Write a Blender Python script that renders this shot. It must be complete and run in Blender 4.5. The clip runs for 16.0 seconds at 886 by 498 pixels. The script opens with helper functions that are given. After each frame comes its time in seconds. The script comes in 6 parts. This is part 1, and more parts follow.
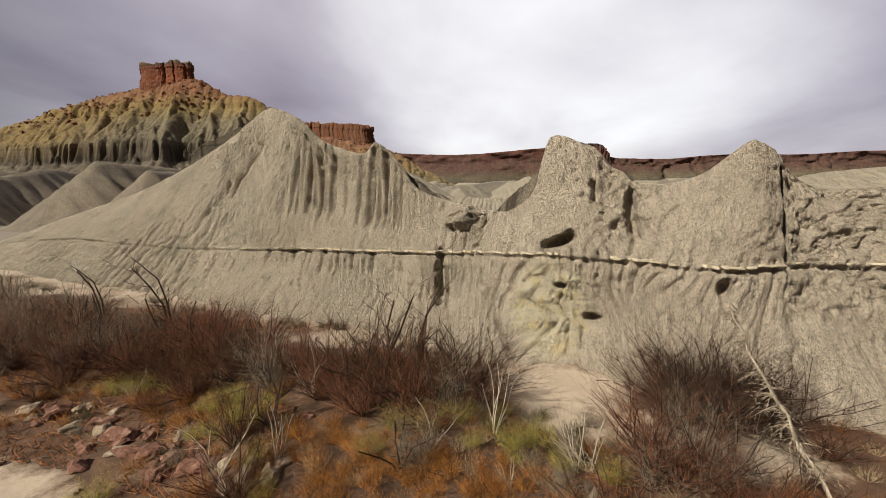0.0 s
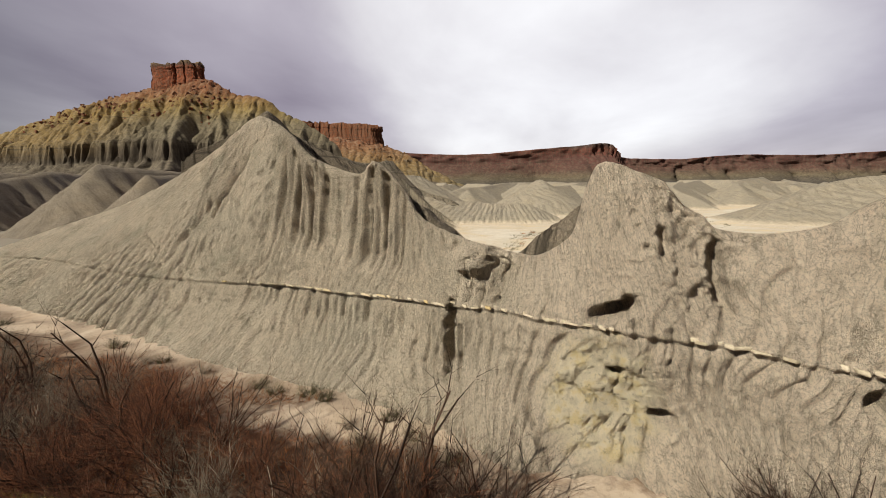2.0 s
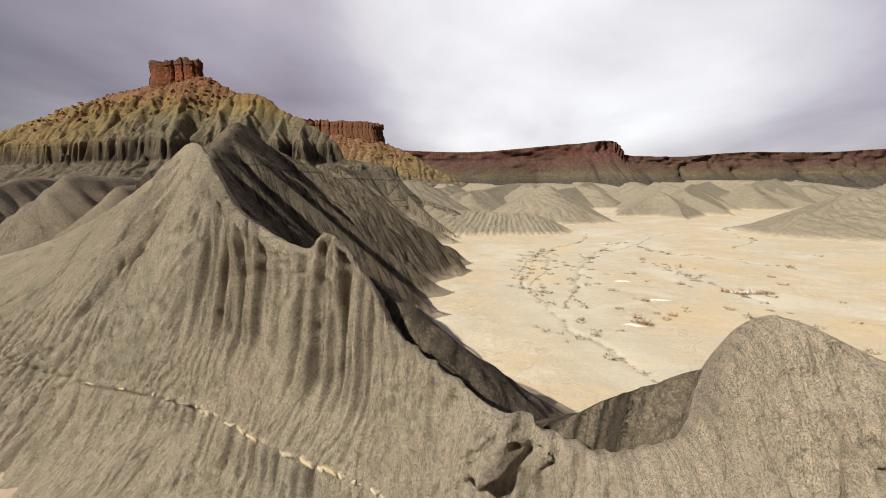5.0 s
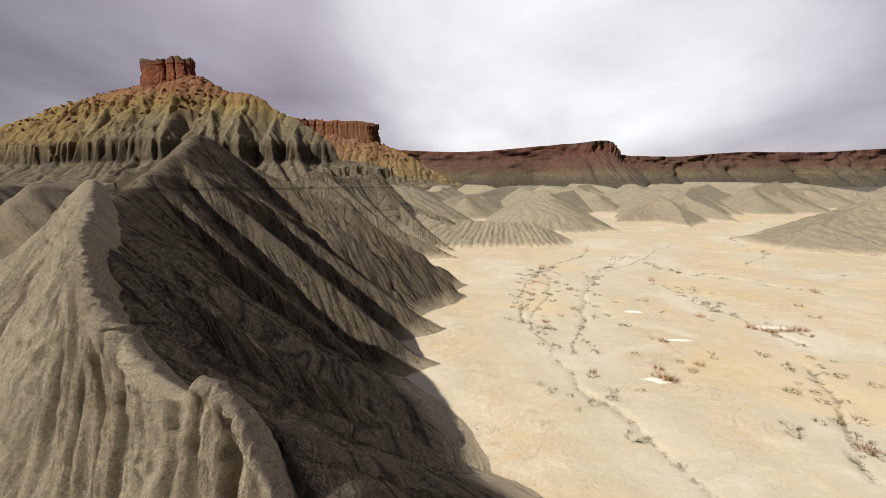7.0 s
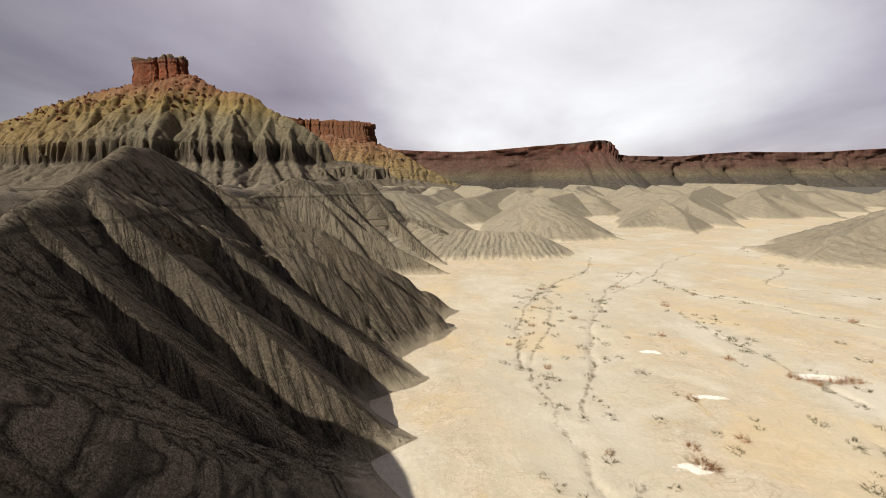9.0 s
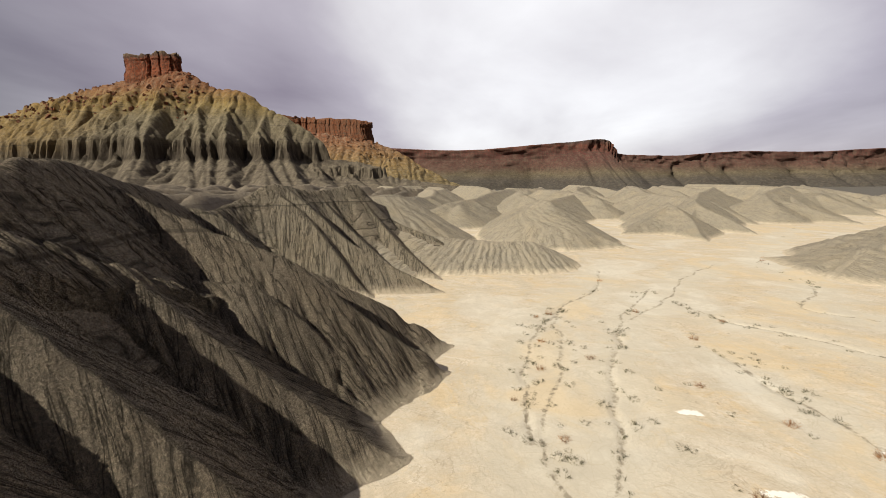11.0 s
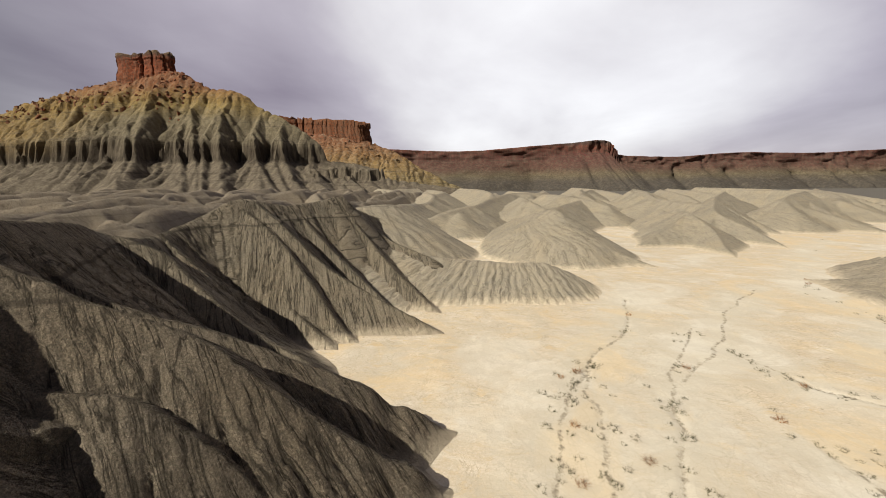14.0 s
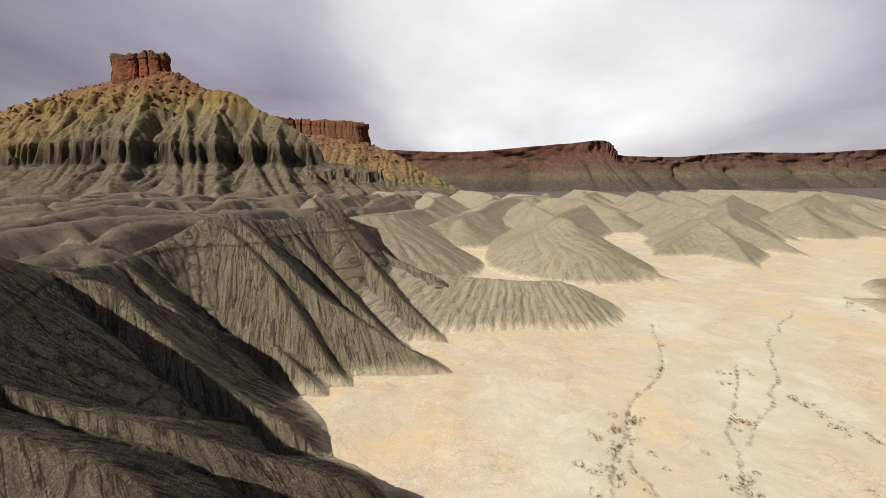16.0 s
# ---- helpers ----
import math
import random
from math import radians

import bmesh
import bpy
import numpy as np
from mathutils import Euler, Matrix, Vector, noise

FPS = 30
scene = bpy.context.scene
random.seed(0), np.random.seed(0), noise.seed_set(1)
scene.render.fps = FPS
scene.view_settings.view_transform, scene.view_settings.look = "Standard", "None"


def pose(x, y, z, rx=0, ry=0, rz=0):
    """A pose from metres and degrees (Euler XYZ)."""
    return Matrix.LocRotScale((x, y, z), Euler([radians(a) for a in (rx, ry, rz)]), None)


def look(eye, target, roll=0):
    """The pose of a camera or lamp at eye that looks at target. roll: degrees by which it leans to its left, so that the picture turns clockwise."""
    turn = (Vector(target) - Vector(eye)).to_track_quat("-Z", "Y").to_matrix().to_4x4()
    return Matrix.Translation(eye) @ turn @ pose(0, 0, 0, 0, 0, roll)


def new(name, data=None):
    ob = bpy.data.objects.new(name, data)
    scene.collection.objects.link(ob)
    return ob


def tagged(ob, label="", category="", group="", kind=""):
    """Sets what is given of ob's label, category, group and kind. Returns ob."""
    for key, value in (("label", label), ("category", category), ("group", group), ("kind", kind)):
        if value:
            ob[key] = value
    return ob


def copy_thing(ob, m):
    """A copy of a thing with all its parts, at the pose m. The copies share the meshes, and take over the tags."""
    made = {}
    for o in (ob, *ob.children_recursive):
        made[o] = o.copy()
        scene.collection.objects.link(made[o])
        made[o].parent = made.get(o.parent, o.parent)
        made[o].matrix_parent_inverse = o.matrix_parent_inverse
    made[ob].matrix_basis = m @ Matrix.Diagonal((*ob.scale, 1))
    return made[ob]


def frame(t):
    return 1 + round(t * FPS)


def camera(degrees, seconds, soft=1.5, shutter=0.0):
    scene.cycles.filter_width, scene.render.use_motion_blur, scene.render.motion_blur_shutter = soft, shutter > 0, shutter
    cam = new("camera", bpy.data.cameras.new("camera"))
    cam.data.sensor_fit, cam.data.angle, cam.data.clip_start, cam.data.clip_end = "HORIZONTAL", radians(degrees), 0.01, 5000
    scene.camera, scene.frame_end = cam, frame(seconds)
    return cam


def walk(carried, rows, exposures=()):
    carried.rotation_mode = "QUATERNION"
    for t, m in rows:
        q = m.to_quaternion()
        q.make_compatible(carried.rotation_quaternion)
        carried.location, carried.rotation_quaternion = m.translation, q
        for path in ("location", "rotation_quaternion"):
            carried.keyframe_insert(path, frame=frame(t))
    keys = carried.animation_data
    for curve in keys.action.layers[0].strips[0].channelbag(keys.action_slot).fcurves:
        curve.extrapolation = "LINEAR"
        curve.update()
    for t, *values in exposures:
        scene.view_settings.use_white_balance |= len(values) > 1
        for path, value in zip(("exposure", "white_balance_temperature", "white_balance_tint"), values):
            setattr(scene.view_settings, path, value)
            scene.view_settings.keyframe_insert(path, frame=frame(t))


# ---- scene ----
cam = camera(97.2, 16.0, soft=0.6)
PATH = [
    (0, (2.166, 2.244, 8.472), (1.907, 4.205, 8.178), -0.8),
    (0.5, (1.949, 3.481, 8.828), (1.675, 5.44, 8.535), -0.8),
    (1, (1.757, 4.758, 9.279), (1.47, 6.715, 8.986), -0.8),
    (1.5, (1.525, 6.053, 9.75), (1.23, 8.009, 9.458), -0.7),
    (2, (1.308, 7.42, 10.251), (1.009, 9.375, 9.955), -0.6),
    (2.5, (1.045, 8.789, 10.775), (0.747, 10.743, 10.476), -0.6),
    (3, (0.826, 10.28, 11.323), (0.527, 12.234, 11.022), -0.5),
    (3.5, (0.628, 11.793, 11.924), (0.33, 13.747, 11.621), -0.5),
    (4, (0.524, 13.413, 12.598), (0.22, 15.365, 12.286), -0.6),
    (4.2, (0.498, 14.07, 12.818), (0.189, 16.022, 12.508), -0.6),
    (6.3, (0.197, 20.899, 15.461), (-0.1, 22.852, 15.148), -0.6),
    (6.5, (0.212, 21.584, 15.707), (-0.082, 23.538, 15.395), -0.6),
    (7, (0.209, 23.426, 16.347), (-0.082, 25.38, 16.032), -0.6),
    (7.5, (0.297, 25.331, 16.94), (0.01, 27.285, 16.623), -0.6),
    (8, (0.447, 27.402, 17.4), (0.162, 29.356, 17.084), -0.6),
    (8.5, (0.538, 29.38, 17.954), (0.254, 31.334, 17.636), -0.6),
    (9, (0.57, 31.5, 18.445), (0.29, 33.454, 18.127), -0.6),
    (9.2, (0.579, 32.268, 18.561), (0.3, 34.224, 18.251), -0.6),
    (11.3, (-0.075, 41.886, 20.585), (-0.345, 43.841, 20.258), -0.5),
    (11.5, (-0.173, 42.766, 20.728), (-0.443, 44.721, 20.404), -0.5),
    (12, (-0.426, 45.069, 21.147), (-0.695, 47.024, 20.824), -0.5),
    (12.5, (-0.743, 47.424, 21.59), (-1.01, 49.379, 21.267), -0.5),
    (13, (-1.029, 49.794, 22.04), (-1.295, 51.75, 21.716), -0.5),
    (13.5, (-1.276, 52.136, 22.491), (-1.541, 54.092, 22.168), -0.5),
    (14, (-1.757, 54.256, 22.912), (-2.023, 56.212, 22.589), -0.5),
    (14.5, (-2.349, 56.475, 23.444), (-2.613, 58.431, 23.12), -0.5),
    (15, (-2.904, 58.541, 23.997), (-3.166, 60.497, 23.673), -0.5),
    (15.5, (-3.523, 60.568, 24.509), (-3.786, 62.524, 24.184), -0.5),
    (16, (-4.111, 62.667, 24.961), (-4.372, 64.623, 24.639), -0.6),
]
walk(cam, [(t, look(eye, target, roll)) for t, eye, target, roll in PATH])

# ---- world, sun, exposure ----
SUN_TO = Vector((-0.69, -0.724, 0.0)).normalized()
SUN_ELEV = radians(40.0)
SUN_DIR = Vector((SUN_TO.x * math.cos(SUN_ELEV), SUN_TO.y * math.cos(SUN_ELEV), math.sin(SUN_ELEV)))
scene.view_settings.exposure = 0.25


def make_world():
    w = bpy.data.worlds.new("overcast_sky")
    scene.world = w
    w.use_nodes = True
    nt = w.node_tree
    nt.nodes.clear()
    L = nt.links.new
    out = nt.nodes.new("ShaderNodeOutputWorld")
    bg = nt.nodes.new("ShaderNodeBackground")
    sky = nt.nodes.new("ShaderNodeTexSky")
    sky.sky_type, sky.sun_disc = "NISHITA", False
    sky.sun_elevation, sky.sun_rotation = SUN_ELEV, math.atan2(SUN_DIR.x, SUN_DIR.y)
    tc = nt.nodes.new("ShaderNodeTexCoord")
    sep = nt.nodes.new("ShaderNodeSeparateXYZ")
    L(tc.outputs["Generated"], sep.inputs[0])
    # cloud layer seen on a flat ceiling: direction divided by its height
    hz = nt.nodes.new("ShaderNodeMath"); hz.operation = "MAXIMUM"; hz.inputs[1].default_value = 0.0
    L(sep.outputs[2], hz.inputs[0])
    ad = nt.nodes.new("ShaderNodeMath"); ad.operation = "ADD"; ad.inputs[1].default_value = 0.22
    L(hz.outputs[0], ad.inputs[0])
    div = nt.nodes.new("ShaderNodeVectorMath"); div.operation = "DIVIDE"
    com = nt.nodes.new("ShaderNodeCombineXYZ")
    for i in range(3):
        L(ad.outputs[0], com.inputs[i])
    L(tc.outputs["Generated"], div.inputs[0]); L(com.outputs[0], div.inputs[1])
    mp = nt.nodes.new("ShaderNodeMapping")
    mp.inputs["Scale"].default_value = (0.8, 0.6, 0.6)
    mp.inputs["Rotation"].default_value = (0, 0, radians(-28))
    mp.inputs["Location"].default_value = (0.35, 0.2, 0.0)
    L(div.outputs[0], mp.inputs[0])
    n1 = nt.nodes.new("ShaderNodeTexNoise")
    n1.inputs["Scale"].default_value, n1.inputs["Detail"].default_value, n1.inputs["Roughness"].default_value = 1.25, 7, 0.5
    n1.inputs["Distortion"].default_value = 0.25
    L(mp.outputs[0], n1.inputs[0])
    # the thin part of the cloud, lit through, ahead and a little to the right
    dot = nt.nodes.new("ShaderNodeVectorMath"); dot.operation = "DOT_PRODUCT"
    b = Vector((0.13, 0.93, 0.36)).normalized()
    dot.inputs[1].default_value = b
    L(tc.outputs["Generated"], dot.inputs[0])
    mr = nt.nodes.new("ShaderNodeMapRange"); mr.interpolation_type = "SMOOTHSTEP"
    mr.inputs[1].default_value, mr.inputs[2].default_value = 0.80, 1.0
    mr.inputs[3].default_value, mr.inputs[4].default_value = 0.0, 0.50
    L(dot.outputs["Value"], mr.inputs[0])
    su = nt.nodes.new("ShaderNodeMath"); su.operation = "MULTIPLY_ADD"
    su.inputs[1].default_value = 0.85
    L(n1.outputs[0], su.inputs[0]); L(mr.outputs[0], su.inputs[2])
    ramp = nt.nodes.new("ShaderNodeValToRGB")
    ramp.color_ramp.elements[0].position, ramp.color_ramp.elements[0].color = 0.26, (0.24, 0.20, 0.25, 1)
    ramp.color_ramp.elements[1].position, ramp.color_ramp.elements[1].color = 1.0, (0.93, 0.92, 0.935, 1)
    e = ramp.color_ramp.elements.new(0.55); e.color = (0.455, 0.415, 0.47, 1)
    e = ramp.color_ramp.elements.new(0.78); e.color = (0.70, 0.675, 0.70, 1)
    L(su.outputs[0], ramp.inputs[0])
    # the unseen sky overhead and behind is dimmed to deepen the shade
    fall = nt.nodes.new("ShaderNodeMapRange"); fall.interpolation_type = "SMOOTHSTEP"
    fall.inputs[1].default_value, fall.inputs[2].default_value = 0.15, 0.80
    fall.inputs[3].default_value, fall.inputs[4].default_value = 0.12, 1.0
    L(dot.outputs["Value"], fall.inputs[0])
    mul = nt.nodes.new("ShaderNodeVectorMath"); mul.operation = "SCALE"
    L(ramp.outputs[0], mul.inputs[0]); L(fall.outputs[0], mul.inputs["Scale"])
    mix = nt.nodes.new("ShaderNodeMixRGB"); mix.blend_type = "ADD"; mix.inputs[0].default_value = 0.012
    L(mul.outputs[0], mix.inputs[1]); L(sky.outputs[0], mix.inputs[2])
    L(mix.outputs[0], bg.inputs[0])
    bg.inputs[1].default_value = 0.86
    L(bg.outputs[0], out.inputs[0])


make_world()
sun_data = bpy.data.lights.new("sun", "SUN")
sun_data.energy, sun_data.angle, sun_data.color = 5.3, radians(0.6), (1.0, 0.93, 0.80)
sun = new("sun", sun_data)
sun.rotation_euler = (-SUN_DIR).to_track_quat("-Z", "Y").to_euler()
sun.location = SUN_DIR * 100


# ---- noise and terrain arithmetic ----
def _hash(ix, iy, iz, seed):
    h = (ix.astype(np.int64) * 374761393 + iy.astype(np.int64) * 668265263 + iz.astype(np.int64) * 2147483647 + seed * 1274126177) & 0xFFFFFFFF
    h = ((h ^ (h >> 13)) * 1274126177) & 0xFFFFFFFF
    h = ((h ^ (h >> 16)) * 2246822519) & 0xFFFFFFFF
    return ((h ^ (h >> 15)) & 0xFFFF) / 65535.0


def vnoise(x, y, z=None, seed=0):
    """Smooth value noise, 0 to 1."""
    x, y = np.broadcast_arrays(np.asarray(x, float), np.asarray(y, float))
    ix, iy = np.floor(x), np.floor(y)
    fx, fy = x - ix, y - iy
    fx, fy = fx * fx * (3 - 2 * fx), fy * fy * (3 - 2 * fy)
    if z is None:
        o = np.zeros_like(ix)
        a = _hash(ix, iy, o, seed) * (1 - fx) + _hash(ix + 1, iy, o, seed) * fx
        b = _hash(ix, iy + 1, o, seed) * (1 - fx) + _hash(ix + 1, iy + 1, o, seed) * fx
        return a * (1 - fy) + b * fy
    z = np.broadcast_to(np.asarray(z, float), x.shape)
    iz = np.floor(z)
    fz = z - iz
    fz = fz * fz * (3 - 2 * fz)
    r = 0
    for k, w in ((0, 1 - fz), (1, fz)):
        a = _hash(ix, iy, iz + k, seed) * (1 - fx) + _hash(ix + 1, iy, iz + k, seed) * fx
        b = _hash(ix, iy + 1, iz + k, seed) * (1 - fx) + _hash(ix + 1, iy + 1, iz + k, seed) * fx
        r = r + (a * (1 - fy) + b * fy) * w
    return r


def fbm(x, y, z=None, octaves=4, seed=0, gain=0.5):
    s, a, t, f = 0.0, 1.0, 0.0, 1.0
    for k in range(octaves):
        s = s + a * vnoise(x * f, y * f, None if z is None else z * f, seed + 17 * k)
        t += a
        a *= gain
        f *= 2.03
    return s / t


def smooth01(a, b, x):
    t = np.clip((x - a) / (b - a), 0, 1)
    return t * t * (3 - 2 * t)


def curve_at(nodes, q):
    """Smooth (Catmull-Rom) curve through nodes at parameters q counted in nodes."""
    n = np.asarray(nodes, float)
    q = np.clip(np.asarray(q, float), 0, len(n) - 1 - 1e-6)
    i = np.floor(q).astype(int)
    f = (q - i)[:, None]
    p = lambda k: n[np.clip(k, 0, len(n) - 1)]
    p0, p1, p2, p3 = p(i - 1), p(i), p(i + 1), p(i + 2)
    return 0.5 * (2 * p1 + (p2 - p0) * f + (2 * p0 - 5 * p1 + 4 * p2 - p3) * f ** 2 + (3 * p1 - p0 - 3 * p2 + p3) * f ** 3)


def densify(nodes, step):
    n = np.asarray(nodes, float)
    k = int(max(2, np.linalg.norm(np.diff(n[:, :2], axis=0), axis=1).sum() / step))
    return curve_at(n, np.linspace(0, len(n) - 1, k + 1))


FLOW = [None, None]


def ridge_field(X, Y, crests, slope=0.68, flute=7.0, depth=2.2, rill=0.9, rill_depth=0.22, seed=0, round_top=0.8, foot=0.7, straight=1.0, lines=None, carve=()):
    """Height of ridges whose crest lines are given, with spurs and gullies running down from the crest, and fine rills.
    A crest may be (nodes, left, right): factors by which it drops faster on the left or right of its direction."""
    best = np.full(X.shape, -1e9)
    S = np.zeros(X.shape)
    D = np.zeros(X.shape)
    base = 0.0
    for c in crests:
        left, right = 1.0, 1.0
        if isinstance(c, tuple):
            c, left, right = c
        c = densify(c, 3.0)
        for i in range(len(c) - 1):
            a, b = c[i], c[i + 1]
            ab = b[:2] - a[:2]
            ln = math.hypot(*ab) + 1e-9
            t = np.clip(((X - a[0]) * ab[0] + (Y - a[1]) * ab[1]) / ln ** 2, 0, 1)
            px, py = X - a[0] - t * ab[0], Y - a[1] - t * ab[1]
            d = np.hypot(px, py)
            side = px * ab[1] - py * ab[0] > 0
            dd = d * np.where(side, right, left)
            z = a[2] + (b[2] - a[2]) * t - slope * (np.sqrt(dd ** 2 + round_top ** 2) - round_top)
            m = z > best
            best[m] = z[m]
            ang = np.where((t <= 0) | (t >= 1), np.arctan2(py, px) * np.minimum(d, 14) * 0.9, 0)
            S[m] = (base + t * ln + ang + 1000.0 * side)[m]
            D[m] = d[m]
            base += ln
        base += 37.0
    if lines is not None:
        S = lines(X, Y)
    warp = (fbm(X / 9, Y / 9, octaves=3, seed=seed + 3) - 0.5) * 3.4 / straight
    ph = (S + warp) / flute + 0.6 * (vnoise(S / flute / 2.7, S * 0 + 3.3, seed=seed + 5) - 0.5) * 2
    tri = np.abs(2 * (ph - np.floor(ph)) - 1)
    big = 0.45 * (1 - np.abs(np.sin(np.pi * ph)) ** 0.8) + 0.55 * tri
    ph2 = (S + warp * 0.7) / (flute * 0.37) + 4.2
    mid = 1 - np.abs(np.sin(np.pi * ph2)) ** 0.8
    amp = np.minimum(D * 0.28, depth) * (0.12 + 0.88 * smooth01(0.5, 8.0, best))
    z = best - amp * big - np.minimum(D * 0.10, depth * 0.26) * mid * (0.3 + 0.7 * smooth01(0.5, 8.0, best))
    if rill_depth:
        w2 = (fbm(X / 2.2, Y / 2.2, octaves=3, seed=seed + 11) - 0.5) * 2.6 / straight
        r = (1 - np.abs(np.sin(np.pi * (S + w2 + warp * 0.4) / rill)) ** 0.7)
        r2 = (1 - np.abs(np.sin(np.pi * (S - w2 * 0.7 + 0.3) / (rill * 0.43))) ** 0.7)
        z = z - np.minimum(D * 0.09, rill_depth) * r * (0.5 + vnoise(X / 3, Y / 3, seed=seed + 2)) - np.minimum(D * 0.04, rill_depth * 0.35) * r2
    z = z + (fbm(X / 3.0, Y / 3.0, octaves=4, seed=seed + 21) - 0.5) * 0.35
    for x0, y0, x1, y1, deep, wide in carve:
        ln2 = (x1 - x0) ** 2 + (y1 - y0) ** 2
        t = ((X - x0) * (x1 - x0) + (Y - y0) * (y1 - y0)) / ln2
        tc = np.clip(t, 0, 1)
        d = np.hypot(X - x0 - tc * (x1 - x0), Y - y0 - tc * (y1 - y0)) + (fbm(X / 3, Y / 3, octaves=3, seed=seed + 31) - 0.5) * 1.5
        z = z - deep * smooth01(0, 0.22, t) * np.exp(-(d / wide) ** 2)
    # the foot runs out into the flat ground
    k = foot
    z = np.where(z < k, k * np.exp((z - k) / k), z)
    FLOW[:] = [S + warp * 0.5, D]
    return z - 0.33


def grid_mesh(name, xs, ys, Z, drop_below=None, mat=None, flow=None):
    """One mesh from a rectangular height grid; quads that lie wholly under drop_below are left out."""
    ny, nx = Z.shape
    Xg, Yg = np.meshgrid(xs, ys)
    co = np.stack([Xg, Yg, Z], -1).reshape(-1, 3)
    idx = np.arange(nx * ny).reshape(ny, nx)
    q = np.stack([idx[:-1, :-1], idx[:-1, 1:], idx[1:, 1:], idx[1:, :-1]], -1).reshape(-1, 4)
    if drop_below is not None:
        q = q[(co[q][:, :, 2] > drop_below).any(1)]
        used = np.unique(q)
        re = np.full(len(co), -1)
        re[used] = np.arange(len(used))
        co, q = co[used], re[q]
        if flow is not None:
            flow = [f.ravel()[used] for f in flow]
    return add_flow(quads_mesh(name, co, q, mat), flow)


def add_flow(me, flow):
    """Stores how far along the crest and down the slope each point lies, for rills in the material."""
    if flow is not None:
        at = me.attributes.new("flow", "FLOAT_VECTOR", "POINT")
        v = np.zeros((len(me.vertices), 3), np.float32)
        v[:, 0], v[:, 1] = flow[0].ravel(), flow[1].ravel()
        at.data.foreach_set("vector", v.ravel())
    return me


def quads_mesh(name, co, q, mat=None, smooth=True):
    me = bpy.data.meshes.new(name)
    me.vertices.add(len(co))
    me.vertices.foreach_set("co", np.asarray(co, np.float32).ravel())
    k = q.shape[1]
    me.loops.add(q.size)
    me.loops.foreach_set("vertex_index", q.astype(np.int32).ravel())
    me.polygons.add(len(q))
    me.polygons.foreach_set("loop_start", np.arange(0, q.size, k, dtype=np.int32))
    me.update(calc_edges=True)
    me.validate()
    me.polygons.foreach_set("use_smooth", np.full(len(me.polygons), smooth))
    if mat:
        me.materials.append(mat)
    return me


def part(name, me, parent, label=""):
    """Links a mesh as a part under its thing."""
    ob = new(name, me)
    ob.parent = parent
    if label:
        ob["label"] = label
    return ob


